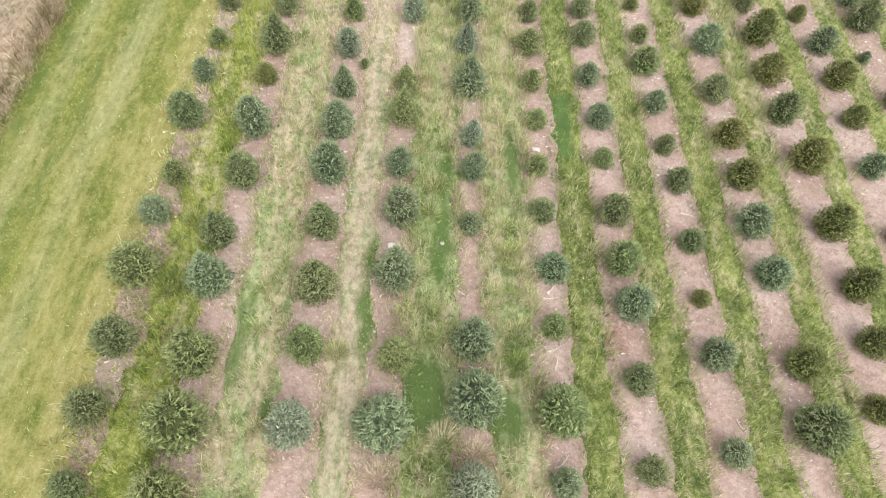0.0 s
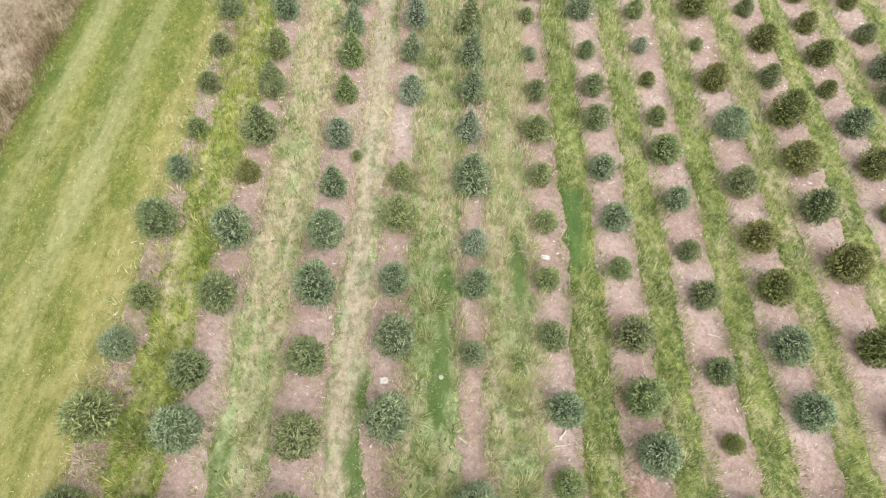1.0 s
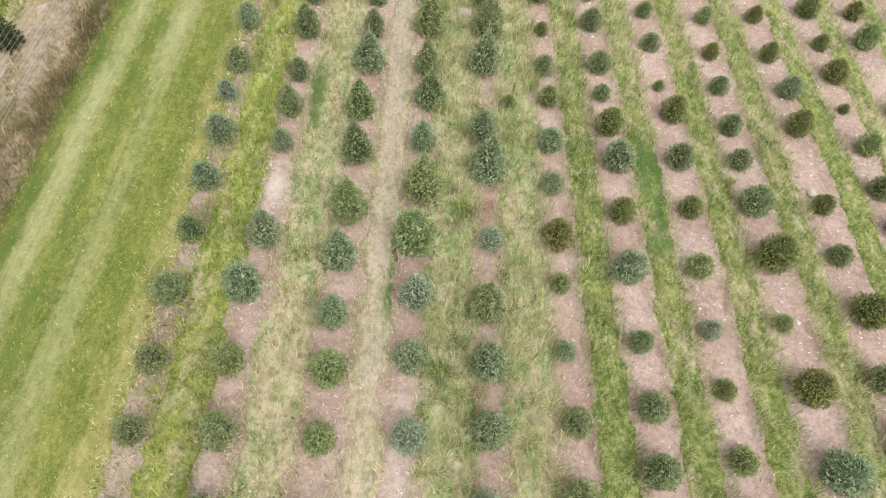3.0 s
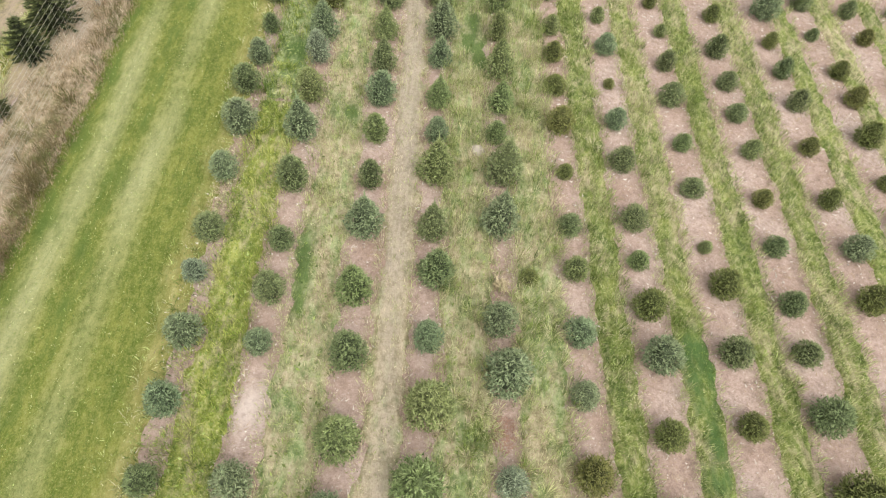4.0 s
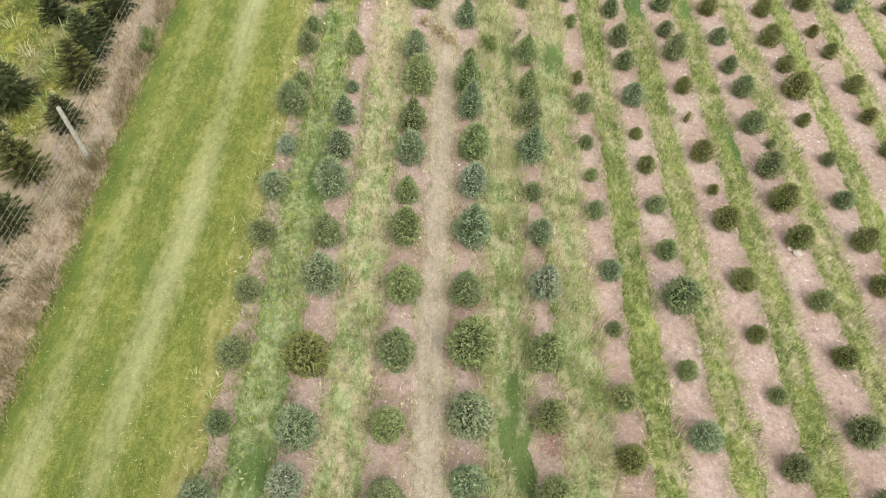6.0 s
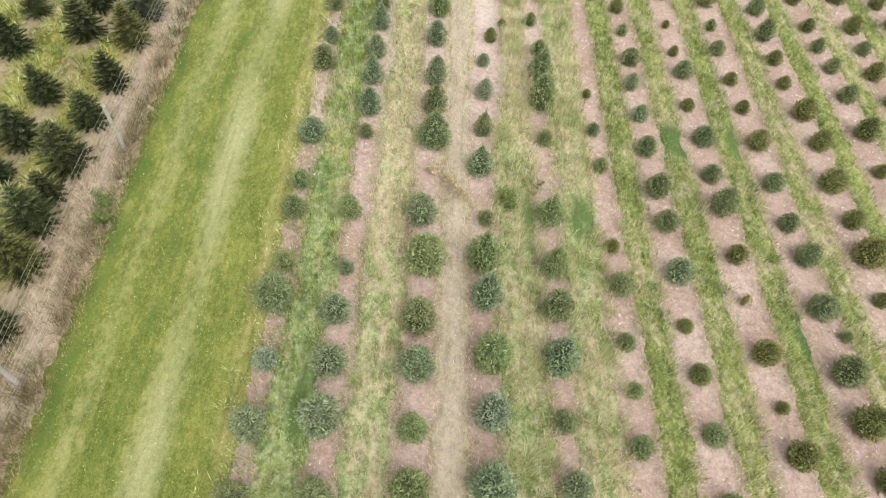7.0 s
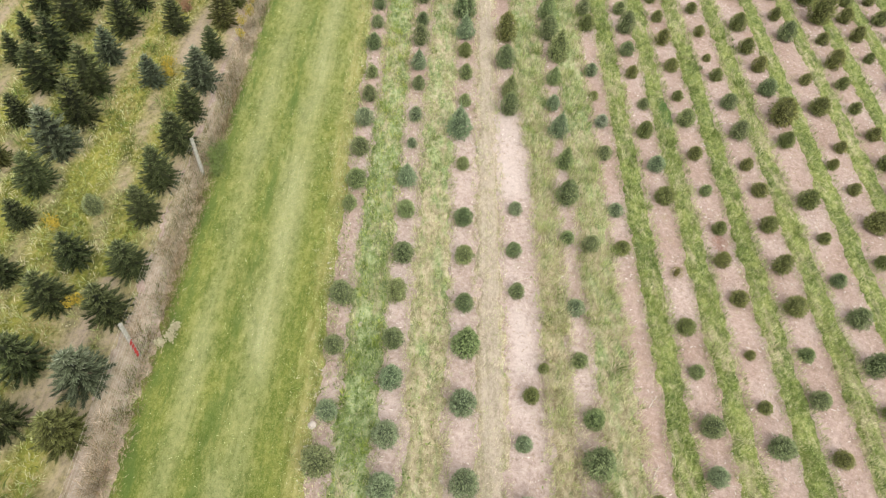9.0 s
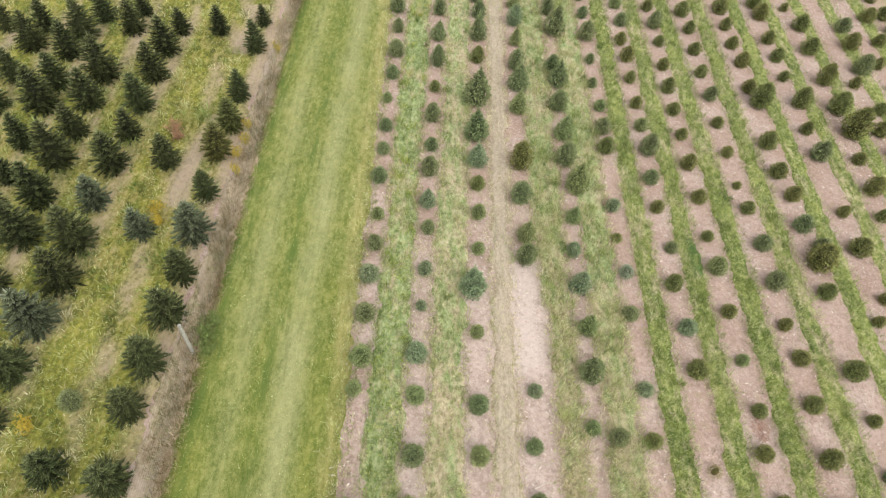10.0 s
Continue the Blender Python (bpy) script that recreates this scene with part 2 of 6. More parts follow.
WIRE = plain_material("galvanised_wire", (0.52, 0.50, 0.42), 0.5, 0.3, 0.15)
STONE = plain_material("pale_field_stone", (0.52, 0.46, 0.41), 0.9, 0, 0.3, 3)
STICK = plain_material("bleached_stick", (0.64, 0.58, 0.51), 0.9, 0, 0.3, 20)
CHIP = plain_material("bleached_chip", (0.74, 0.68, 0.63), 0.9, 0, 0.2, 5)
STRAW = plain_material("dead_straw", (0.36, 0.27, 0.18), 0.9, 0, 0.4, 3)
TAG_WHITE = plain_material("white_plastic", (0.62, 0.60, 0.55), 0.5, 0, 0.08)
TAPE_RED = plain_material("red_flagging_tape", (0.30, 0.03, 0.025), 0.6, 0, 0.2)
FLOWER = plain_material("goldenrod_flower", (0.42, 0.32, 0.05), 0.9, 0, 0.3)
FLUFF = plain_material("pale_seed_head", (0.41, 0.38, 0.25), 0.95, 0, 0.2)
RED_SOIL = plain_material("rusty_dead_needles", (0.33, 0.195, 0.15), 0.95, 0, 0.3, 8)


# ---- mesh helpers ----
def mesh_from(name, verts, faces, mat, **values):
    me = bpy.data.meshes.new(name)
    verts, faces = np.asarray(verts, np.float32), np.asarray(faces, np.int32)
    me.vertices.add(len(verts))
    me.vertices.foreach_set("co", verts.ravel())
    k = faces.shape[1]
    me.loops.add(faces.size)
    me.loops.foreach_set("vertex_index", faces.ravel())
    me.polygons.add(len(faces))
    me.polygons.foreach_set("loop_start", np.arange(0, faces.size, k, dtype=np.int32))
    me.polygons.foreach_set("loop_total", np.full(len(faces), k, np.int32))
    for key, value in values.items():
        me.attributes.new(key, "FLOAT", "POINT").data.foreach_set("value", np.asarray(value, np.float32).ravel())
    me.update(calc_edges=True)
    me.materials.append(mat)
    return me


def part(name, bm, mat, parent, label=""):
    me = bpy.data.meshes.new(name)
    bm.to_mesh(me)
    bm.free()
    me.materials.append(mat)
    ob = new(name, me)
    ob.parent = parent
    return tagged(ob, label)


def smooth_noise(y, seed, scale):
    """A soft random curve in -1..1 along y."""
    knots = np.random.default_rng(seed).uniform(-1, 1, 400)
    u = np.asarray(y, float) / scale + 50
    i = np.floor(u).astype(int)
    f = u - i
    f = f * f * (3 - 2 * f)
    return knots[i % 400] * (1 - f) + knots[(i + 1) % 400] * f


# centre line of each planted row: x as a cubic of y / 40
ROW_LINE = {
    0: (-0.001, -0.235, 0.208, -5.697),
    1: (0.161, -0.522, 0.365, -4.079),
    2: (-0.047, 0.120, -0.202, -1.943),
    3: (0.080, -0.202, 0.035, -0.278),
    4: (-0.147, 0.425, -0.243, 1.419),
    5: (-0.053, 0.185, -0.087, 3.137),
    6: (0.017, 0.053, -0.020, 4.831),
    7: (0.106, -0.389, 0.570, 6.459),
    8: (0.057, -0.363, 0.800, 8.177),
    9: (0.559, -2.166, 2.779, 9.523),
    10: (0.000, 0.000, 0.498, 11.981),
    11: (0.000, 0.000, 0.538, 13.696),
    12: (0.000, 0.000, 0.538, 15.546),
    13: (0.000, 0.000, 0.538, 17.396),
    14: (0.000, 0.000, 0.538, 19.246),
}


def row_x(k, y):
    a, b, c, d = ROW_LINE[k]
    u = np.asarray(y, float) / 40
    return ((a * u + b) * u + c) * u + d


# ---- ground: one sheet of soil to the horizon ----
PALE_SOIL = (  # bleached bare stretches: centre, from, to, width
    (-5.7, 2.6, 3.2, 0.7), (-5.6, 5.4, 6.1, 0.8), (-5.7, 7.2, 7.8, 0.8), (-3.9, 21.1, 22.7, 1.0), (-5.6, 26.8, 27.7, 0.8), (-0.3, 55.8, 59.2, 1.0), (-0.5, 64.8, 68.4, 1.7), (-0.2, 55.5, 59.0, 1.0), (-0.3, 32.0, 32.7, 0.9), (-0.3, 13.7, 17.2, 0.7), (-1.8, 5.3, 6.0, 0.8), (-3.4, 11.4, 11.9, 0.3), (-0.6, 62.6, 67.2, 1.8), (-5.7, 17.6, 18.3, 0.8),
)


def patch_field(patches, x, y, margin, soft, ends):
    """1 inside the given stretches of ground, falling softly to 0 round them."""
    x, y = np.asarray(x, float), np.asarray(y, float)
    inside = np.zeros(np.broadcast(x, y).shape)
    for cx, y0, y1, wide in patches:
        across = np.clip((wide / 2 + margin - np.abs(x - cx)) / soft, 0, 1)
        along = np.clip(np.minimum(y - y0 + margin, y1 + margin - y) / ends, 0, 1)
        inside = np.maximum(inside, across * along)
    return inside


def build_ground():
    far = [60, 110, 200, 400, 900, 2500]
    xs = np.array([-f for f in reversed(far)] + list(np.arange(-28, 22.1, 0.4)) + far)
    ys = np.array([-f for f in reversed(far)] + list(np.arange(-6, 94.1, 0.5)) + [f + 60 for f in far])
    gx, gy = np.meshgrid(xs, ys)
    near = (gx > -28) & (gx < 22) & (gy > -6) & (gy < 94)
    gz = np.where(near, 0.018 * np.sin(gx * 2.3 + np.sin(gy * 1.1) * 2) * np.sin(gy * 1.9 + np.sin(gx * 0.7)), 0)
    nx = len(xs)
    i = (np.arange(len(ys) - 1)[:, None] * nx + np.arange(nx - 1)).ravel()
    me = mesh_from("ground", np.stack([gx, gy, gz], -1).reshape(-1, 3), np.stack([i, i + 1, i + nx + 1, i + nx], -1), SOIL, pale=np.maximum(patch_field(PALE_SOIL, gx, gy, 0.3, 0.7, 1.0), 0.62 * np.clip((gy - 44) / 8, 0, 1) * np.clip((74 - gy) / 8, 0, 1) * np.clip((gx + 7) / 1.5, 0, 1) * np.clip((5 - gx) / 4, 0, 1)), meadow=np.clip(np.maximum.reduce([gx - 20.5, -26.5 - gx, gy - 91.5, -3.5 - gy]) / 2, 0, 1))
    tagged(new("ground", me), "bare pinkish-beige soil of a tree farm, littered with straw", "ground", kind="structure")


def strip(name, left, right, y0, y1, mat, label, seed, height=0.05, ragged=0.1, category="grass", cells=6, dry=None, worn=None, cut=None):
    """A low bank of turf between two side lines (functions of y), with ragged edges that dip into the soil."""
    ys = np.arange(y0, y1 + 0.01, 0.14)
    a = left(ys) + ragged * (0.25 * smooth_noise(ys, seed, 1.7) + 0.4 * smooth_noise(ys, seed + 5, 0.6) + 0.6 * smooth_noise(ys, seed + 1, 0.2))
    b = right(ys) + ragged * (0.25 * smooth_noise(ys, seed + 2, 1.7) + 0.4 * smooth_noise(ys, seed + 6, 0.6) + 0.6 * smooth_noise(ys, seed + 3, 0.2))
    mid, half = (a + b) / 2, np.maximum(b - a, 0.05) / 2
    u = np.linspace(-1, 1, cells + 1)
    gx = mid[:, None] + half[:, None] * u
    gy = np.repeat(ys[:, None], cells + 1, 1)
    rng = np.random.default_rng(seed)
    edge = np.clip((1 - np.abs(u))[None, :] * half[:, None] / 0.13, 0, 1) ** 0.7
    gz = -0.03 + (height + 0.03) * edge + rng.uniform(-0.5, 0.5, gx.shape) * height * 0.5 * (np.abs(u) < 0.99)
    i = (np.arange(len(ys) - 1)[:, None] * (cells + 1) + np.arange(cells)).ravel()
    me = mesh_from(name, np.stack([gx, gy, gz], -1).reshape(-1, 3), np.stack([i, i + 1, i + cells + 2, i + cells + 1], -1), mat,
                   dry=dry(gx, gy) if dry else np.full(gx.shape, 0.15), cut=(cut or cut_low)(gx, gy), worn=worn(gx, gy) if worn else np.zeros(gx.shape))
    me.polygons.foreach_set("use_smooth", np.ones(len(me.polygons), bool))
    return tagged(new(name, me), label, category, kind="structure")


def blades(name, px, py, mat, label, seed, per=6, tall=0.22, spread=0.08, width=0.012, lean=0.6, base=0.02, dry=None, simple=False):
    """Tufts at the points px, py. Every blade is a bent strip of three triangles, or (simple) a bent diamond of two."""
    rng = np.random.default_rng(seed)
    n = len(px) * per
    cx, cy = np.repeat(px, per), np.repeat(py, per)
    size = np.repeat(rng.uniform(0.6, 1.35, len(px)), per) * rng.uniform(0.65, 1.2, n)
    turn = rng.uniform(0, 2 * np.pi, n)
    off = rng.uniform(0, 1, n) ** 0.5 * spread
    dx, dy = np.cos(turn), np.sin(turn)
    bx, by = cx + dx * off, cy + dy * off
    h, reach = tall * size, tall * size * lean * rng.uniform(0.4, 1.4, n)
    w = width * rng.uniform(0.6, 1.3, n)
    side = turn + np.pi / 2 + rng.uniform(-0.7, 0.7, n)
    sx, sy = np.cos(side) * w, np.sin(side) * w
    tip = np.stack([bx + dx * reach, by + dy * reach, base + h * rng.uniform(0.7, 1.0, n)], -1)
    d = (dry(cx, cy) if dry else 0.15) + np.repeat(rng.normal(0, 0.22, len(px)), per) + rng.normal(0, 0.10, n)
    d = np.clip(d, 0, 1)
    low = np.full(n, base - 0.03)
    if simple:
        mx, my, mz = bx + dx * reach * 0.3, by + dy * reach * 0.3, base + h * 0.55
        v = np.stack([np.stack([bx, by, low], -1), np.stack([mx + sx, my + sy, mz], -1), tip, np.stack([mx - sx, my - sy, mz], -1)], 1)
        k = np.arange(n)[:, None] * 4
        f = np.concatenate([k + [0, 1, 3], k + [3, 1, 2]])
    else:
        mx, my, mz = bx + dx * reach * 0.35, by + dy * reach * 0.35, base + h * 0.65
        v = np.stack([np.stack([bx - sx, by - sy, low], -1), np.stack([bx + sx, by + sy, low], -1),
                      np.stack([mx + sx * 0.8, my + sy * 0.8, mz], -1), np.stack([mx - sx * 0.8, my - sy * 0.8, mz], -1), tip], 1)
        k = np.arange(n)[:, None] * 5
        f = np.concatenate([k + [0, 1, 2], k + [0, 2, 3], k + [3, 2, 4]])
    me = mesh_from(name, v.reshape(-1, 3), f, mat, dry=np.repeat(d, v.shape[1]))
    return tagged(new(name, me), label, "grass", kind="stuff")


def nearer(y, seed):
    """Thins points out towards the far end of the field."""
    return np.random.default_rng(seed).uniform(0, 1, len(y)) < np.interp(y, (60, 80), (1, 0.45))


def scatter(left, right, y0, y1, per_m2, seed, clump=0.0):
    """Random points between two side lines; clump > 0 gathers them into denser and thinner stretches."""
    rng = np.random.default_rng(seed)
    ys = np.linspace(y0, y1, 60)
    n = int(per_m2 * np.mean(np.maximum(right(ys) - left(ys), 0)) * (y1 - y0))
    y = rng.uniform(y0, y1, n)
    x = left(y) + (right(y) - left(y)) * rng.uniform(0, 1, n)
    if clump:
        keep = 0.5 + 0.5 * np.sin(x * 2.9 + 3 * smooth_noise(y, seed + 9, 1.6)) * smooth_noise(y + x * 2, seed + 7, 0.8)
        keep = keep > rng.uniform(0, 1, n) * clump
        x, y = x[keep], y[keep]
    return x, y


# stretches of the strips that were cut low: centre, from, to, width
CUT_LOW = (
    (0.72, 6.2, 10.6, 0.5), (0.4, 3.2, 5.2, 1.0), (2.0, 2.9, 4.6, 1.0), (2.3, 4.4, 5.9, 0.5), (-3.33, 3.7, 7.0, 0.36), (-0.8, 4.3, 8.2, 0.42), (-0.78, 3.0, 4.3, 0.36), (-1.58, 2.6, 4.5, 0.36), (-2.75, 6.2, 7.2, 0.34), (3.8, 10.3, 13.3, 0.8), (2.6, 8.1, 10.2, 0.4), (-2.47, 3.0, 4.7, 0.36), (-4.6, 13.0, 13.7, 0.8), (3.7, 10.0, 13.2, 0.6), (5.9, 21.0, 23.3, 0.5), (2.45, 7.6, 12.0, 0.42), (-0.8, 10.9, 12.3, 0.5), (5.9, 21.7, 24.5, 0.9), (5.7, 20.3, 21.4, 0.9),
)
CUT_LOW += (
    (-0.8, 17.9, 21.3, 0.4), (-0.7, 17.9, 19.5, 0.2), (-3.4, 23.5, 27.0, 0.5), (-2.8, 29.8, 31.3, 0.7), (0.9, 32.5, 34.8, 0.7), (0.6, 33.3, 36.0, 0.7), (-4.7, 32.3, 34.0, 0.7), (-3.3, 29.9, 31.7, 0.4), (2.5, 46.2, 48.7, 0.9), (-4.5, 40.0, 42.5, 0.9), (8.3, 42.6, 44.8, 0.9), (0.9, 45.1, 48.6, 0.4), (5.8, 49.8, 52.0, 1.4), (7.9, 49.9, 52.1, 0.6), (6.2, 67.3, 69.4, 0.8),
)


def cloudy(x, y, seed):
    """A soft random field in about -1..1."""
    return 0.5 * (smooth_noise(y + 0.6 * np.sin(x * 2.1), seed, 1.4) + smooth_noise(y * 0.8 + x * 1.7, seed + 1, 0.7)) + 0.35 * smooth_noise(x * 3 + y * 0.3, seed + 2, 1.1)


def cut_low(x, y):
    """How closely the grass is cut at a place, 0 to 1."""
    x, y = np.asarray(x, float), np.asarray(y, float)
    inside = patch_field(CUT_LOW, x, y, 0.18, 0.42, 0.9)
    return np.clip(inside * (1 + 0.45 * cloudy(x * 1.6, y * 1.8, 455)), 0, 1)


build_ground()
FAR = 92.0

# mown headland beside the fence, with its two wheel tracks
HEAD_L = lambda y: -10.15 - 0.9 * np.clip((y - 30) / 25, 0, 1) - 0.35 * np.clip((y - 58) / 20, 0, 1)
HEAD_R = lambda y: row_x(0, y) - 0.12 - 0.2 * np.clip((y - 45) / 20, 0, 1)
TRACK_1 = lambda y: -9.2 - 0.5 * np.clip((y - 30) / 22, 0, 1) - 0.35 * np.clip((y - 62) / 16, 0, 1)
TRACK_2 = lambda y: -7.8 - 0.3 * np.clip((y - 40) / 25, 0, 1)


def head_worn(x, y):
    w = 0
    for track, wide, seed in ((TRACK_1, 0.40, 71), (TRACK_2, 0.44, 72)):
        w = w + np.exp(-((x - track(y) - 0.08 * smooth_noise(y, seed, 3.0)) / wide) ** 2) * (0.62 + 0.3 * smooth_noise(y, seed + 5, 4.0)) * (0.6 + 0.4 * np.clip((y - 8) / 12, 0, 1))
    mid = 0.5 * np.exp(-((x - TRACK_2(y) + 0.2) / 0.55) ** 2) * np.clip((y - 44) / 5, 0, 1) * np.clip((66 - y) / 6, 0, 1) * (0.7 + 0.6 * cloudy(x, y, 76))
    return w * (1 - 0.5 * np.clip((y - 40) / 16, 0, 1)) + mid + 0.26 * np.clip((y - 46) / 24, 0, 1) * (1 + 0.4 * cloudy(x, y, 75))


def head_dry(x, y):
    edge = np.clip((x - HEAD_R(y) + 0.95) / 0.5, 0, 1)
    early = np.clip((23 - y) / 13, 0, 1) * 0.42
    return 0.03 + 0.52 * edge + early + 0.20 * np.clip((y - 54) / 18, 0, 1) + 0.14 * cloudy(x, y, 77)


def head_cut(x, y):
    return 0.62 * np.exp(-((x - HEAD_L(y) - 0.35) / 0.4) ** 2) + 0.5 * np.exp(-((x - (TRACK_1(y) + TRACK_2(y)) / 2) / 0.3) ** 2)


strip("mown_lane", lambda y: HEAD_L(y) - 0.6, HEAD_R, -3, FAR, TURF_MOWN, "mown yellow-green grass lane with two pale wheel tracks", 11, 0.035, 0.14, "grass lane", 34, head_dry, head_worn, head_cut)
x, y = scatter(HEAD_L, lambda y: HEAD_R(y) + 0.05, -2, FAR - 1, 85, 41)
blades("mown_grass", x, y, BLADES, "short mown grass blades", 42, 1, 0.05, 0.06, 0.005, 1.3, 0.03, lambda x, y: 0.20 + 0.35 * head_dry(x, y) + 0.25 * head_worn(x, y), True)
x, y = scatter(lambda y: HEAD_R(y) - 0.30, lambda y: HEAD_R(y) + 0.24, -2, FAR - 1, 110, 45)
blades("fringe_grass", x, y, BLADES, "fine ragged grass along the edge of a lane", 46, 2, 0.09, 0.05, 0.010, 1.3, 0.02, lambda x, y: 0.45 + 0.3 * cloudy(x, y, 79), True)
x, y = scatter(lambda y: HEAD_R(y) - 0.75, lambda y: HEAD_R(y) + 0.22, -2, FAR - 1, 26, 43, 0.9)
blades("rough_grass", x, y, BLADES, "longer yellowish grass along the first tree row", 44, 6, 0.13, 0.09, 0.006, 1.1, 0.03, lambda x, y: 0.42 + 0.3 * cloudy(x, y, 78))

# rank dry growth along the fence, and the rough grass of the older planting behind it
RANK_L = lambda y: np.full_like(np.asarray(y, float), -12.05)
RANK_DRY = lambda x, y: 0.62 + 0.45 * cloudy(x, y, 91)
rank_worn = lambda x, y: 0.25 + 0.9 * cloudy(x * 1.2, y * 0.8, 94)
strip("fence_verge", RANK_L, lambda y: HEAD_L(y) + 0.14, -3, FAR, TURF_RANK, "rank beige-brown dead grass and weeds under a fence", 51, 0.09, 0.2, cells=10, dry=RANK_DRY, worn=rank_worn)
x, y = scatter(lambda y: RANK_L(y) + 0.25, lambda y: HEAD_L(y) + 0.12, -2, FAR - 1, 80, 52, 0.9)
keep = rank_worn(x, y) < 0.55
x, y = x[keep], y[keep]
blades("dead_grass", x, y, BLADES_RANK, "tall dead grass and brown weed stalks", 53, 8, 0.30, 0.11, 0.0062, 0.6, 0.04, lambda x, y: 0.62 + 0.5 * cloudy(x, y, 92), True)
x, y = scatter(lambda y: HEAD_L(y) - 0.4, lambda y: HEAD_L(y) + 0.1, -2, FAR - 1, 44, 54, 1.0)
blades("brown_weeds", x, y, BLADES_RANK, "dark brown seeding weeds along the mown edge", 55, 18, 0.38, 0.13, 0.006, 0.55, 0.05, lambda x, y: 0.20 + 0.25 * cloudy(x, y, 93), True)
x, y = scatter(lambda y: HEAD_L(y) - 0.08, lambda y: HEAD_L(y) + 0.30, -2, FAR - 1, 120, 56)
blades("dead_fringe_grass", x, y, BLADES_RANK, "thin dead grass leaning over the edge of a lane", 57, 3, 0.15, 0.07, 0.006, 0.9, 0.03, lambda x, y: 0.55 + 0.3 * cloudy(x, y, 92), True)
x, y = scatter(lambda y: HEAD_L(y) - 0.35, lambda y: HEAD_L(y) + 0.28, -2, FAR - 1, 90, 58, 0.8)
blades("fringe_grass", x, y, BLADES, "green grass creeping into a dead verge", 59, 4, 0.13, 0.07, 0.006, 0.9, 0.05, lambda x, y: 0.22 + 0.25 * cloudy(x, y, 93), True)
OLD_DRY = lambda x, y: 0.24 + 0.45 * cloudy(x, y, 95)
OLD_ROWS = (-12.3, -14.15, -16.26, -18.37, -20.2, -22.0, -23.9, -25.8)


def old_worn(x, y):
    """Bare soil under and beside the older rows."""
    w = sum(np.exp(-((x - r - 0.2) / 0.42) ** 2) for r in OLD_ROWS)
    return w * (0.58 + 0.75 * cloudy(x, y, 97)) + 0.55 * np.exp(-((x + 12.2) / 0.5) ** 2) + 1.2 * np.exp(-((x + 13.4 + 0.5 * smooth_noise(y, 98, 5.0)) / 0.3) ** 2) * (smooth_noise(y, 99, 4.0) > -0.1)


OLD_L = lambda y: np.full_like(np.asarray(y, float), -27.0)
OLD_R = lambda y: np.full_like(np.asarray(y, float), -11.9)
strip("rough_pasture", OLD_L, OLD_R, -3, FAR, TURF_OLD, "uncut olive-green grass and bare soil under older conifers", 100, 0.06, 0.2, cells=40, dry=OLD_DRY, worn=old_worn)
x, y = scatter(lambda y: np.maximum(-27.0, -12.4 - 0.22 * (y - 18)), OLD_R, 16, FAR - 1, 17, 101, 0.8)
keep = old_worn(x, y) < 0.45
blades("long_grass", x[keep], y[keep], BLADES, "long olive-green grass, half dry", 102, 6, 0.17, 0.12, 0.009, 0.9, 0.05, lambda x, y: 0.36 + 0.42 * cloudy(x, y, 96))
x, y = scatter(lambda y: np.maximum(-27.0, -12.4 - 0.22 * (y - 18)), OLD_R, 16, FAR - 1, 40, 103)
keep = old_worn(x, y) < 0.5
blades("under_grass", x[keep], y[keep], BLADES, "short undergrowth of grass", 104, 2, 0.10, 0.08, 0.010, 1.4, 0.06, lambda x, y: 0.34 + 0.42 * cloudy(x, y, 96), True)

x, y = scatter(lambda y: np.maximum(-27.0, -12.4 - 0.22 * (y - 18)), OLD_R, 16, FAR - 1, 1.6, 105, 1.0)
keep = old_worn(x, y) < 0.6
blades("grass_clump", x[keep], y[keep], BLADES, "tall arching clumps of yellow-green grass", 106, 50, 0.34, 0.22, 0.008, 0.9, 0.04, lambda x, y: 0.36 + 0.45 * cloudy(x, y, 107), True)

# grass strips between the planted rows: half width, height of the grass, tufts per square metre, dryness along y
LANES = {
    0: (0.55, 0.22, 30, ((0, 0.40), (30, 0.36), (46, 0.28), (60, 0.28), (76, 0.34), (90, 0.36)), "lush bright green weedy grass strip between tree rows"),
    1: (0.58, 0.18, 24, ((0, 0.46), (8, 0.56), (14, 0.66), (20, 0.64), (25, 0.60), (30, 0.62), (34, 0.52), (45, 0.60), (70, 0.58), (90, 0.52)), "half-dry green and straw grass strip between tree rows"),
    2: (0.42, 0.13, 8, ((0, 0.50), (10, 0.58), (18, 0.78), (30, 0.86), (90, 0.84)), "dead straw-coloured grass strip between tree rows"),
    3: (0.60, 0.30, 34, ((0, 0.34), (9, 0.38), (16, 0.54), (22, 0.58), (31, 0.62), (37, 0.54), (48, 0.58), (55, 0.70), (66, 0.62), (72, 0.42), (90, 0.36)), "tall yellow-green tufted grass strip between tree rows"),
    4: (0.56, 0.30, 34, ((0, 0.54), (10, 0.54), (18, 0.50), (24, 0.50), (40, 0.50), (50, 0.56), (60, 0.60), (70, 0.46), (90, 0.34)), "tall pale green grass strip between tree rows"),
}
RIGHT = (0.42, 0.20, 30, ((0, 0.18), (15, 0.21), (28, 0.34), (50, 0.32), (65, 0.22), (90, 0.14)), "green grass strip between rows of young conifers")
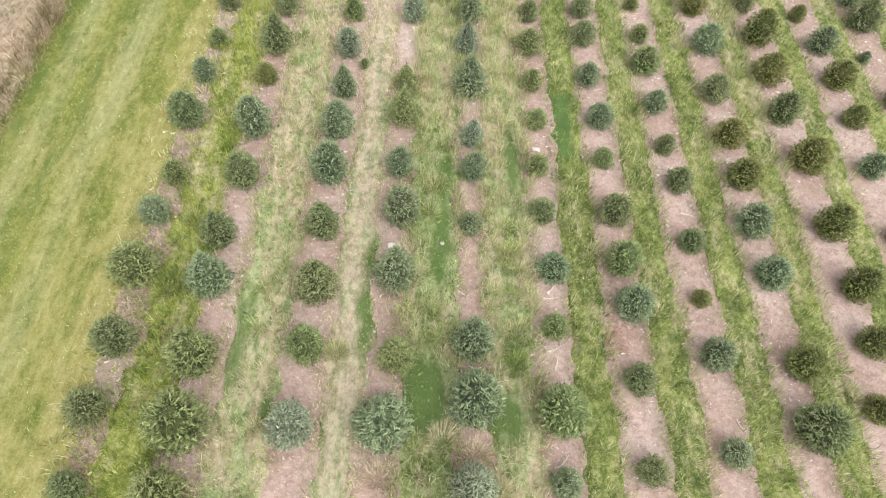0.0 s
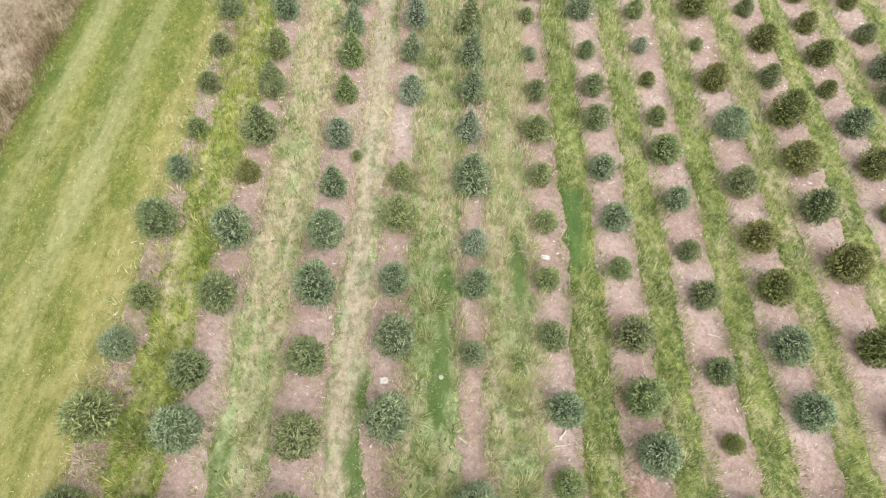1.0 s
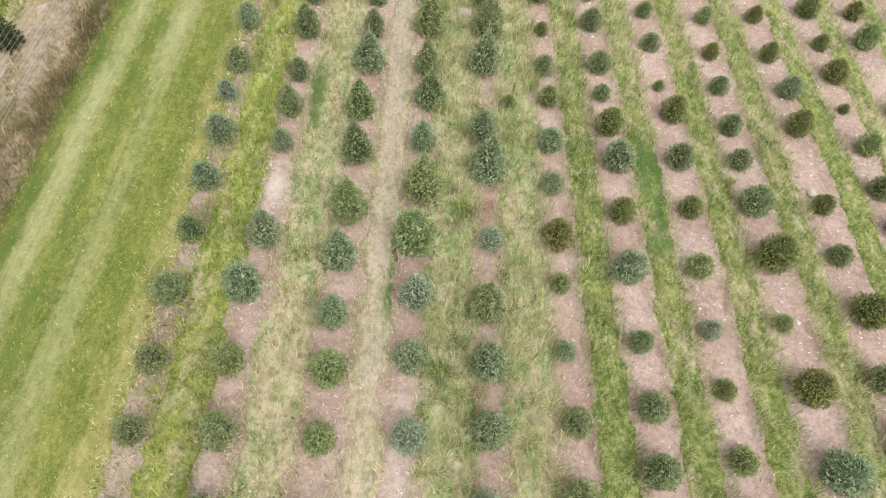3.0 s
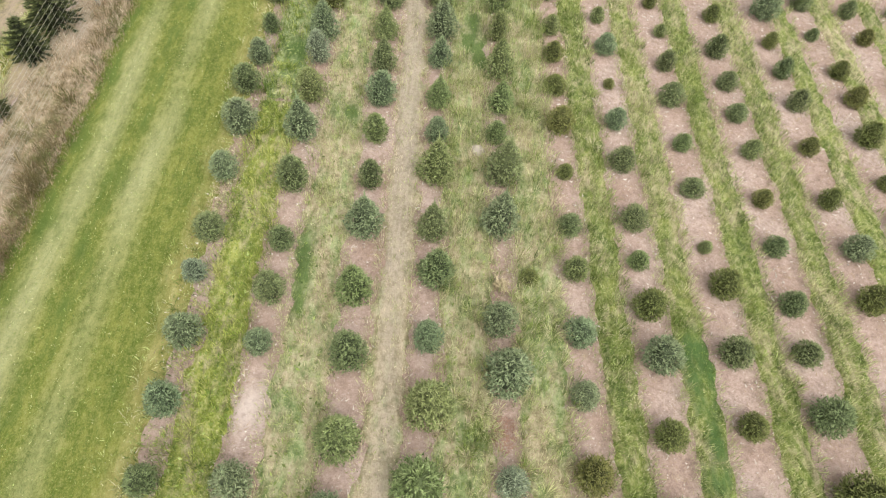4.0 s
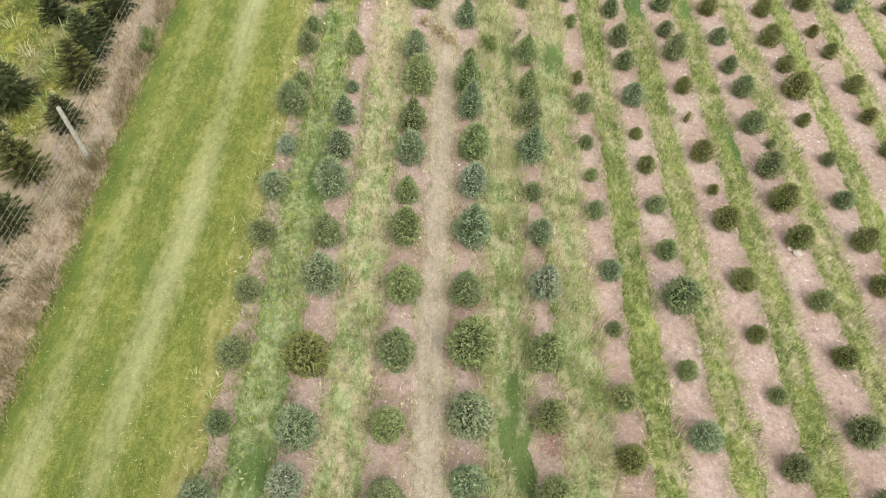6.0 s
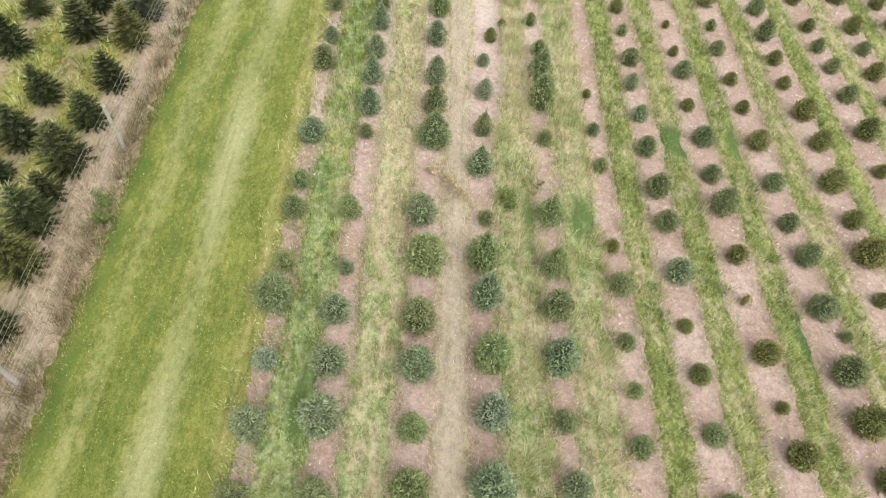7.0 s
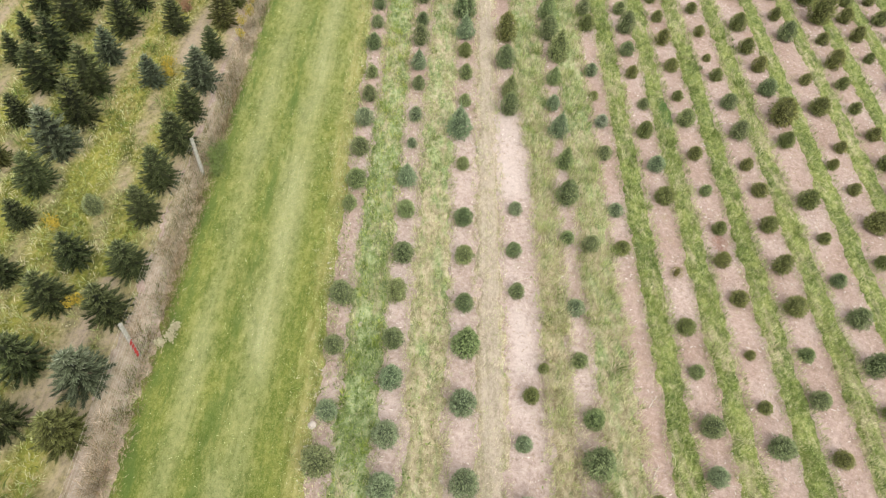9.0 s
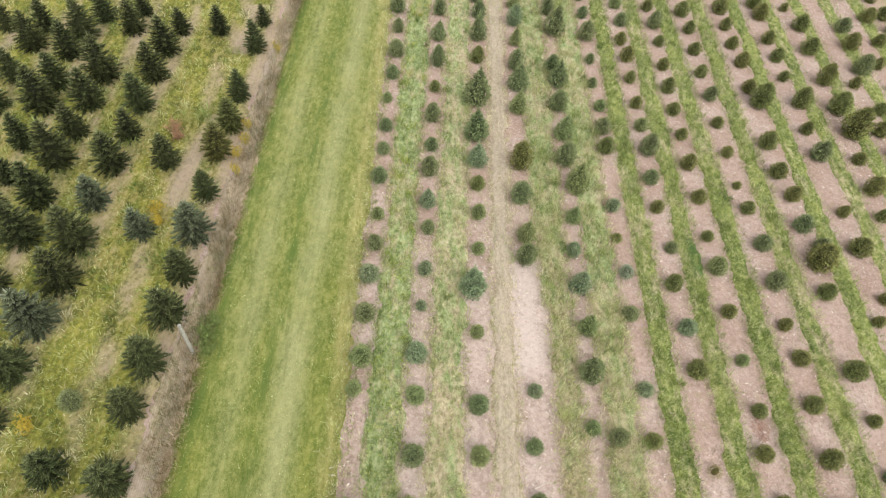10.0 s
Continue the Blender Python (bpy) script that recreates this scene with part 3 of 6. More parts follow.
for k in range(14):
    half, tall, dense, stations, label = LANES.get(k, RIGHT)
    mid = lambda y, k=k: (row_x(k, y) + row_x(k + 1, y)) / 2
    bare = 0.4 if k == 3 else 0.0  # the strip narrows where one row was cleared
    lo = lambda y, m=mid, h=half, b=bare: m(y) - h + b * np.clip((y - 50) / 3, 0, 1) * np.clip((68 - y) / 3, 0, 1)
    hi = lambda y, m=mid, h=half: m(y) + h
    y0 = -3 if k < 9 else (-2, 2, 8, 20, 40)[k - 9]
    extra = 0.0 if k < 6 else (0.10, -0.04, 0.08, 0.02)[k % 4]
    lane_dry = lambda x, y, s=stations, k=k, e=extra: np.interp(y, [p[0] for p in s], [p[1] for p in s]) + e + 0.24 * cloudy(x, y, 300 + 7 * k)
    worn_mid = (lambda x, y, m=mid: 1.25 * np.exp(-((x - m(y)) / 0.42) ** 2) * np.clip((y - 2) / 30, 0.4, 1) + 0.2 * cloudy(x, y, 411)) if k == 2 else None
    for from_y, to_y, turf in ((y0, FAR, TURF_LUSH if k > 4 else TURF),) if k else ((y0, 31.0, TURF_LIME), (31.0, FAR, TURF)):
        strip("grass_strip", lo, hi, from_y, to_y, turf, label, 200 + 10 * k, 0.06, 0.13 if k > 4 else 0.2, cells=6 if k > 4 else 10, dry=lane_dry, worn=worn_mid)
    over = 0.05 if k > 4 else 0.14
    sort = BLADES if k else BLADES_LIME
    far = k > 8
    blade_dry = lambda x, y, f=lane_dry, b=(0.20 if k > 4 else 0.12): b + 0.8 * f(x, y)
    x, y = scatter(lambda y: lo(y) - over, lambda y: hi(y) + over, y0, FAR - 1, dense * (0.6 if far else 1.3), 203 + 10 * k, 0.6)
    keep = (cut_low(x, y) < 0.5) & nearer(y, k)
    x, y = x[keep], y[keep]
    deep = np.random.default_rng(80 + k).uniform(0, 1, len(y)) < np.interp(y, (24, 38), (0, 0.85)) if k == 0 else np.ones(len(y), bool)
    for some, mat in ((deep, BLADES), (~deep, BLADES_LIME)):
        if some.any():
            blades("long_grass", x[some], y[some], mat, "uncut grass blades, arching in tufts", 204 + 10 * k, 10, tall * 1.1, 0.09, 0.0058, 0.40, 0.05, blade_dry, True)
    x, y = scatter(lambda y: lo(y) - 0.03, lambda y: hi(y) + 0.03, y0, FAR - 1, 50 if far else 30 if k == 2 else 92, 205 + 10 * k)
    keep = (cut_low(x, y) < 0.6) & nearer(y, 50 + k)
    blades("under_grass", x[keep], y[keep], sort, "short undergrowth of grass", 206 + 10 * k, 2, 0.14, 0.05, 0.0062, 0.5, 0.05, blade_dry, True)
    x, y = scatter(lo, hi, y0, FAR - 1, 170, 216 + 10 * k)
    keep = cut_low(x, y) > 0.4
    blades("cut_grass", x[keep], y[keep], BLADES, "short dark green grass cut low", 217 + 10 * k, 2, 0.07, 0.04, 0.005, 0.8, 0.05, lambda x, y: 0.06 + 0.12 * cloudy(x, y, 450), True)
    for side, edge in ((0, lo), (1, hi)):
        x, y = scatter(lambda y: edge(y) - 0.15, lambda y: edge(y) + 0.13, y0, FAR - 1, 70 if far else 150, 210 + 10 * k + side)
        blades("fringe_grass", x, y, BLADES, "fine ragged grass along the edge of a strip", 212 + 10 * k + side, 2, 0.13, 0.05, 0.0062, 0.7, 0.02, blade_dry, True)
    if k in (0, 5, 6, 7, 8):
        x, y = scatter(lo, hi, y0, FAR - 1, 4.0, 208 + 10 * k, 1.0)
        keep = cut_low(x, y) < 0.5
        blades("grass_clump", x[keep], y[keep], sort, "bushy clumps of fresh yellow-green grass", 209 + 10 * k, 44, 0.25, 0.12, 0.0054, 0.65, 0.05, lambda x, y, f=lane_dry: 0.2 + 0.65 * f(x, y), True)
    if k in (1, 3, 4):
        x, y = scatter(lo, hi, y0, FAR - 1, 4.2 if k > 1 else 2.5, 208 + 10 * k, 1.0)
        keep = cut_low(x, y) < 0.5
        blades("grass_clump", x[keep], y[keep], BLADES, "taller arching clumps of half-dry grass", 209 + 10 * k, 70, tall * 1.05, 0.14, 0.0052, 0.65, 0.05, lambda x, y, f=lane_dry: 0.30 + 0.5 * f(x, y), True)

# grass that has crept over the soil between the trees of the weedier rows
for k, cover in ((1, -0.05), (2, 0.05), (3, 0.12), (4, 0.12)):
    x, y = scatter(lambda y: row_x(k, y) - 0.55, lambda y: row_x(k, y) + 0.55, -2, FAR - 1, 46, 1500 + k)
    bare = patch_field(PALE_SOIL, x, y, 0.1, 0.3, 0.5)
    keep = cloudy(x * 1.3, y * 0.9, 1520 + 5 * k) + 0.5 * np.abs(x - row_x(k, y)) + cover - bare > 0.42
    x, y = x[keep], y[keep]
    blades("creeping_grass", x, y, BLADES, "thin half-dry grass creeping over bare soil", 1540 + k, 5, 0.17, 0.09, 0.0045, 0.6, 0.0, lambda px, py: np.interp(py, (10, 30, 50, 90), (0.42, 0.58, 0.66, 0.5)) + 0.25 * cloudy(px, py, 1560), True)

# flattened pale straw in the gaps of the first row
for i, (cx, near_y, far_y, wide) in enumerate(p for p in PALE_SOIL if p[0] < -5):
    x, y = scatter(lambda y: np.full_like(y, cx - wide / 2), lambda y: np.full_like(y, cx + wide / 2), near_y - 0.15, far_y + 0.15, 150, 1580 + i, 0.5)
    blades("flattened_straw", x, y, BLADES_RANK, "flattened pale straw between young trees", 1590 + i, 3, 0.05, 0.05, 0.006, 3.0, 0.02, lambda x, y: 0.92 + 0 * x, True)

# broad-leaved weeds among the grass of the first strip
def leaf_weeds(k, half, per_m2, seed):
    rng = np.random.default_rng(seed)
    x, y = scatter(lambda y: (row_x(k, y) + row_x(k + 1, y)) / 2 - half, lambda y: (row_x(k, y) + row_x(k + 1, y)) / 2 + half, -2, FAR - 1, per_m2, seed, 1.0)
    n = len(x)
    a, tilt, s = rng.uniform(0, 6.28, n), rng.uniform(-0.2, 0.7, n), rng.uniform(0.03, 0.075, n)
    z = 0.08 + rng.uniform(0, 1, n) ** 1.5 * 0.16
    d = np.stack([np.cos(a), np.sin(a), tilt], -1) * s[:, None]
    e = np.stack([-np.sin(a), np.cos(a), 0 * a], -1) * (s * 0.36)[:, None]
    at = np.stack([x, y, z], -1)
    v = np.stack([at - d * 0.3, at + d * 0.45 + e, at + d * 1.3, at + d * 0.45 - e], 1)
    dry = np.repeat(np.clip(0.30 + 0.22 * cloudy(x, y, seed) + rng.normal(0, 0.1, n), 0, 0.6), 4)
    f = np.arange(4 * n).reshape(n, 4)
    tagged(new("leafy_weeds", mesh_from("leafy_weeds", v.reshape(-1, 3), f, BLADES, dry=dry)), "broad-leaved green weeds growing through grass", "weeds", kind="stuff")


leaf_weeds(0, 0.52, 60, 1200)
leaf_weeds(1, 0.5, 25, 1230)
leaf_weeds(3, 0.5, 25, 1260)


# dead straw and needles lying on the bare soil
def litter(name, mat, label, per_m2, length, width, seed):
    rng = np.random.default_rng(seed)
    xs, ys = [], []
    for k in range(15):
        lo = lambda y, k=k: row_x(k, y) - 0.55
        hi = lambda y, k=k: row_x(k, y) + 0.55
        x, y = scatter(lo, hi, -2 if k < 9 else 10, FAR - 1, per_m2, seed + k, 0.8)
        xs.append(x), ys.append(y)
    x, y = np.concatenate(xs), np.concatenate(ys)
    n = len(x)
    a, s, w = rng.uniform(0, np.pi, n), length * rng.uniform(0.4, 1.5, n), width * rng.uniform(0.6, 1.4, n)
    dx, dy = np.cos(a) * s / 2, np.sin(a) * s / 2
    px, py = -np.sin(a) * w / 2, np.cos(a) * w / 2
    z = 0.022 + rng.uniform(0, 0.02, n)
    v = np.stack([np.stack([x - dx - px, y - dy - py, z - 0.006], -1), np.stack([x + dx, y + dy, z + rng.uniform(0, 0.02, n)], -1),
                  np.stack([x - dx + px, y - dy + py, z - 0.006], -1), np.stack([x - dx, y - dy, z + w], -1)], 1)
    k = np.arange(n)[:, None] * 4
    f = np.concatenate([k + [0, 1, 3], k + [3, 1, 2]])
    tagged(new(name, mesh_from(name, v.reshape(-1, 3), f, mat)), label, "litter", kind="stuff")


# ---- conifers ----
def profile(u, tall, full=False):
    """Crown radius at the height u (0 to 1) for a crown of radius 1."""
    if full:
        return (0.74 + 0.30 * np.minimum(u / 0.16, 1)) * (1 - u ** 1.35) ** 0.90 + 0.03
    if tall:
        return (0.70 + 0.33 * np.minimum(u / 0.22, 1)) * (1 - u ** 1.5) ** 0.86 + 0.02
    return (0.72 + 0.30 * np.minimum(u / 0.36, 1)) * (1 - u ** 2.3) ** 0.66 + 0.02


def unit(v):
    return v / np.maximum(np.linalg.norm(v, axis=-1, keepdims=True), 1e-6)


def shoots_at(root, way, size, wide, rng, tone):
    """Short needled shoots as pointed slips: dull at the root, paler at the tip."""
    side = unit(np.cross(way, rng.normal(0, 0.6, way.shape) + (0, 0, 1.0))) * (size * wide)[:, None]
    v = np.stack([root - side, root + side, root + way * size[:, None]], 1)
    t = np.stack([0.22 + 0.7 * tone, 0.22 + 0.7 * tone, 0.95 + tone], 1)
    return v.reshape(-1, 3), np.arange(3 * len(root)).reshape(-1, 3), t.ravel()


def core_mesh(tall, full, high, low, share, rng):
    """The inside of a crown: a lumpy closed shape of twigs and old needles, with the shade between shoots put into its
    colour.
    """
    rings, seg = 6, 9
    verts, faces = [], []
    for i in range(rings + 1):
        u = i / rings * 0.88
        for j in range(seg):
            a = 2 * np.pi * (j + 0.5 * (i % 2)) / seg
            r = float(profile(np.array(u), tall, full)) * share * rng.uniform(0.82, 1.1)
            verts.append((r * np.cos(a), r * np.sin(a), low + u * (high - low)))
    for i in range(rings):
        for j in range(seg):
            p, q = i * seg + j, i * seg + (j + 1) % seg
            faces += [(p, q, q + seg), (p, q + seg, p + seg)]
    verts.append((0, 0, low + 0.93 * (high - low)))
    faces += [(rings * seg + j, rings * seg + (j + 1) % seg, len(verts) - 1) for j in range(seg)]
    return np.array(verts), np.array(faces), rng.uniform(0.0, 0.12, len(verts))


def crown_mesh(name, seed, tall, mat, count=1500):
    """A needled crown of a young tree, 1 in radius: a core coloured as the shade in its gaps, short shoots all over it,
    and a spiky leader.
    """
    rng = np.random.default_rng(seed)
    high, low = (2.7 if tall else 2.3), 0.10
    us = np.linspace(0.0, 1.0, 400)
    rad = profile(us, tall)
    weight = np.cumsum((rad + 0.05) * np.hypot(np.gradient(rad), np.gradient(us) * (high - low)))
    u = np.interp((np.arange(count) + rng.uniform(0, 1, count)) / count, weight / weight[-1], us)
    a = np.arange(count) * 2.39996 + rng.normal(0, 0.25, count)
    lump = 1 + 0.10 * np.sin(a * 3 + seed + 5 * u) * np.sin(u * 9 + seed) + 0.07 * np.sin(a * 7 + u * 23 + seed)
    r = profile(u, tall) * lump * rng.uniform(0.72, 1.06, count)
    rise = 0.10 + (0.75 if tall else 0.95) * u + 0.5 * (u > 0.9)
    way = unit(np.stack([np.cos(a), np.sin(a), rise], -1) + rng.normal(0, 0.55, (count, 3)))
    end = np.stack([r * np.cos(a), r * np.sin(a), low + u * (high - low)], -1)
    size = rng.uniform(0.13, 0.24, count)
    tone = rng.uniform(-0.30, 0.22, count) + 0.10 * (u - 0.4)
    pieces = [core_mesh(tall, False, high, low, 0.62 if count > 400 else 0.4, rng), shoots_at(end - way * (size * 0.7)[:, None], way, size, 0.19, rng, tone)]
    n = 17 if tall else 11
    z = high - 0.62 * rng.uniform(0, 1, n) ** 1.2
    b = np.arange(n) * 2.39996
    up = unit(np.stack([np.cos(b), np.sin(b), rng.uniform(0.9, 2.2, n)], -1))
    up[0] = (0.03, 0.02, 1)
    z[0] = high - 0.25
    long = np.where(np.arange(n) == 0, 0.85 if tall else 0.26, rng.uniform(0.24, 0.40, n) if tall else rng.uniform(0.18, 0.30, n))
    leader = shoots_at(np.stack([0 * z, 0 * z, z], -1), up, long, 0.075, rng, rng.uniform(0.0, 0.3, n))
    return joined(name, pieces, mat), joined("leader", [leader], mat)


def large_crown_mesh(name, seed, mat, tiers=11):
    """A full crown, 1 in radius, in tiers of spreading limbs with pale ends; the core's dark colour paints shade into
    the gaps between them.
    """
    rng = np.random.default_rng(seed)
    high, low = 2.75, 0.10
    roots, ways, sizes, tones = [], [], [], []
    for i in range(tiers):
        u = (i + 0.3) / tiers
        limbs = max(5, int(15 * (1 - 0.62 * u)))
        for j in range(limbs):
            a = 2 * np.pi * (j + rng.uniform(-0.35, 0.35)) / limbs + i * 1.3
            v = min(0.97, max(0.0, u + rng.uniform(-0.03, 0.03)))
            r = float(profile(np.array(v), True, True)) * rng.uniform(0.80, 1.14)
            z0 = low + v * (high - low)
            rise = (-0.12 + 0.75 * v) * r
            flat, across = np.array((np.cos(a), np.sin(a), 0)), np.array((-np.sin(a), np.cos(a), 0))
            shade = rng.uniform(-0.12, 0.12)
            steps = 8 if r > 0.4 else 5
            for s in range(steps):
                t = 0.42 + 0.58 * s / (steps - 1)
                at = flat * r * t + np.array((0, 0, z0 + rise * t * t + 0.05 * np.sin(t * 3)))
                for side in (-1, 0, 1):
                    roots.append(at - flat * 0.03)
                    ways.append(flat + across * side * rng.uniform(0.5, 1.1) + np.array((0, 0, rng.uniform(-0.05, 0.5))))
                    sizes.append(rng.uniform(0.17, 0.27) * (1.15 - 0.35 * t if side else 1.1))
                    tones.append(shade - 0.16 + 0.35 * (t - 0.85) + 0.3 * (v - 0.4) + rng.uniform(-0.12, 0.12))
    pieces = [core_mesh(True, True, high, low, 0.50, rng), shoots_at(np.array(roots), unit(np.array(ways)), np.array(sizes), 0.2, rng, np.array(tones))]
    n = 24
    z = high - 0.75 * rng.uniform(0, 1, n) ** 1.2
    b = np.arange(n) * 2.39996
    up = unit(np.stack([np.cos(b), np.sin(b), rng.uniform(0.7, 1.8, n)], -1))
    up[0], z[0] = (0.04, -0.02, 1), high - 0.25
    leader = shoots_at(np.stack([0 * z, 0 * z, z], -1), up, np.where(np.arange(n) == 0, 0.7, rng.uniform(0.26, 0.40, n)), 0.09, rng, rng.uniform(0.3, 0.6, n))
    return joined(name, pieces, mat), joined("leader", [leader], mat)


def joined(name, pieces, mat):
    verts, faces, tone, k = [], [], [], 0
    for v, f, t in pieces:
        verts.append(v), faces.append(f + k), tone.append(t)
        k += len(v)
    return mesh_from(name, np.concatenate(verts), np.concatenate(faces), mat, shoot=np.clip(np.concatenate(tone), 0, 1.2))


def trunk_mesh(seed, tall):
    """A tapered stem with a whorl of low limbs."""
    rng = random.Random(seed)
    bm = bmesh.new()
    high = 2.6 if tall else 1.7
    bmesh.ops.create_cone(bm, segments=7, radius1=0.085, radius2=0.02, depth=high, cap_ends=True, matrix=Matrix.Translation((0, 0, high / 2 - 0.06)))
    for i in range(7):
        a, z = i * 2.4 + rng.random(), 0.14 + 0.16 * i
        bmesh.ops.create_cone(bm, segments=4, radius1=0.026, radius2=0.008, depth=0.62,
                              matrix=Matrix.Translation((0, 0, z)) @ Matrix.Rotation(a, 4, "Z") @ Matrix.Rotation(radians(68), 4, "Y") @ Matrix.Translation((0, 0, 0.31)))
    me = bpy.data.meshes.new("trunk")
    bm.to_mesh(me)
    bm.free()
    me.materials.append(BARK)
    return me


LOOKS = {  # name, category, label
    "d": ("fir", "fir tree", "dark green young fir with a dense rounded crown"),
    "g": ("balsam", "fir tree", "mid green young fir with a bushy rounded crown"),
    "o": ("pine", "pine tree", "olive-green young pine with a bushy crown"),
    "s": ("spruce", "spruce tree", "blue-green young spruce with a rounded crown"),
    "b": ("spruce", "spruce tree", "pale silver-blue young spruce with a soft crown"),
    "y": ("seedling", "conifer", "small yellowing conifer seedling with sparse needles"),
    "D": ("fir", "fir tree", "dark green young fir, tall and pointed"),
    "G": ("balsam", "fir tree", "mid green young fir, tall and pointed"),
    "O": ("pine", "pine tree", "olive-green young pine, tall and pointed"),
    "S": ("spruce", "spruce tree", "blue-green young spruce, tall and pointed"),
    "B": ("spruce", "spruce tree", "silver-blue young spruce, tall and pointed"),
    "Q": ("large_fir", "fir tree", "large deep green fir with a full pointed crown"),
    "P": ("large_pine", "pine tree", "large olive-green pine with a full crown"),
    "T": ("large_spruce", "spruce tree", "large blue-green spruce with a full crown"),
}
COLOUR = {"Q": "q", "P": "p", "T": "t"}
KINDS = {}
rnd = random.Random(3)


def conifer(x, y, radius, kind, group, on, rise=1.0):
    """Plants one tree: a new one for each kind and variant, then copies of it."""
    large, tall = kind in "PQT", kind.isupper()
    variant = rnd.randrange(3)
    if rise > 1.1 and kind in "dgsb" and rnd.random() < 0.5:
        kind, tall = kind.upper(), True
    wide = radius * (1.07 if large else 1.12)
    high = wide * (rise * rnd.uniform(0.94, 1.06) if large else rise * (rnd.uniform(0.80, 0.98) if tall else rnd.uniform(0.92, 1.12)))
    y -= 0.16 if large else 0.10 if tall else 0.03
    place = Matrix.Translation((x, y, -0.02)) @ Matrix.Rotation(rnd.uniform(0, 6.28), 4, "Z") @ Matrix.Rotation(rnd.uniform(-0.05, 0.05), 4, "X")
    scale = Vector((wide, wide * rnd.uniform(0.92, 1.08), high))
    key = (kind, variant)
    if key not in KINDS:
        tree = new(LOOKS[kind][0])
        seed = 17 * (ord(kind) + 3 * variant) + variant
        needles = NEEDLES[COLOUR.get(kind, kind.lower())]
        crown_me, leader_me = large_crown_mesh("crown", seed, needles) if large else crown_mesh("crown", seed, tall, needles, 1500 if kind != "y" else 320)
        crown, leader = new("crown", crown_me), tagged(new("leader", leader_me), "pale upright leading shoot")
        leader.parent = crown
        trunk = new("trunk", trunk_mesh(seed, tall))
        crown.parent = trunk.parent = tree
        tree.matrix_basis = place @ Matrix.Diagonal((*scale, 1))
        KINDS[key] = (tree, scale)
    else:
        first, s = KINDS[key]
        tree = copy_thing(first, place @ Matrix.Diagonal((scale.x / s.x, scale.y / s.y, scale.z / s.z, 1)))
    tagged(tree, LOOKS[kind][2] + on, LOOKS[kind][1], group)


def plant_row(k, trees):
    """Weedy middle rows stand taller and pointed; the open rows beyond them are low and round."""
    for y, dx, radius, kind in trees:
        rise = 1.12 if k in (1, 2, 3, 4) and radius > 0.3 else 0.92
        if k > 4:
            rise = 1.0 if kind.isupper() else 0.82
            kind, radius = kind.lower(), radius * 0.94
            if y > 58 and k > 5:
                kind = {"d": "o", "g": "o", "s": "g", "b": "s"}.get(kind, kind) if rnd.random() < 0.75 else kind
        conifer(float(row_x(k, y)) + dx, y, radius, kind, "young conifers in rows", ", in bare soil", rise)


def plant_large_row(x, trees):
    for y, dx, radius, kind in trees:
        conifer(x + dx, y, radius, kind, "older conifers behind the fence", ", behind a fence", float(np.interp(y, (50, 70), (0.87, 1.08))))


# ---- wire fence ----
def wire_curve(points, radius):
    """A thin round wire along points, as a three-sided tube."""
    pts = np.asarray(points, float)
    n = len(pts)
    d = np.gradient(pts, axis=0)
    d /= np.linalg.norm(d, axis=1)[:, None]
    a = np.cross(d, (0.31, 0.2, 0.93))
    a /= np.linalg.norm(a, axis=1)[:, None]
    b = np.cross(d, a)
    v = np.concatenate([pts + radius * (np.cos(g) * a + np.sin(g) * b) for g in (0, 2.094, 4.189)])
    i = np.arange(n - 1)
    f = np.concatenate([np.stack([i + s * n, i + 1 + s * n, i + 1 + t * n, i + t * n], -1) for s, t in ((0, 1), (1, 2), (2, 0))])
    return v, f


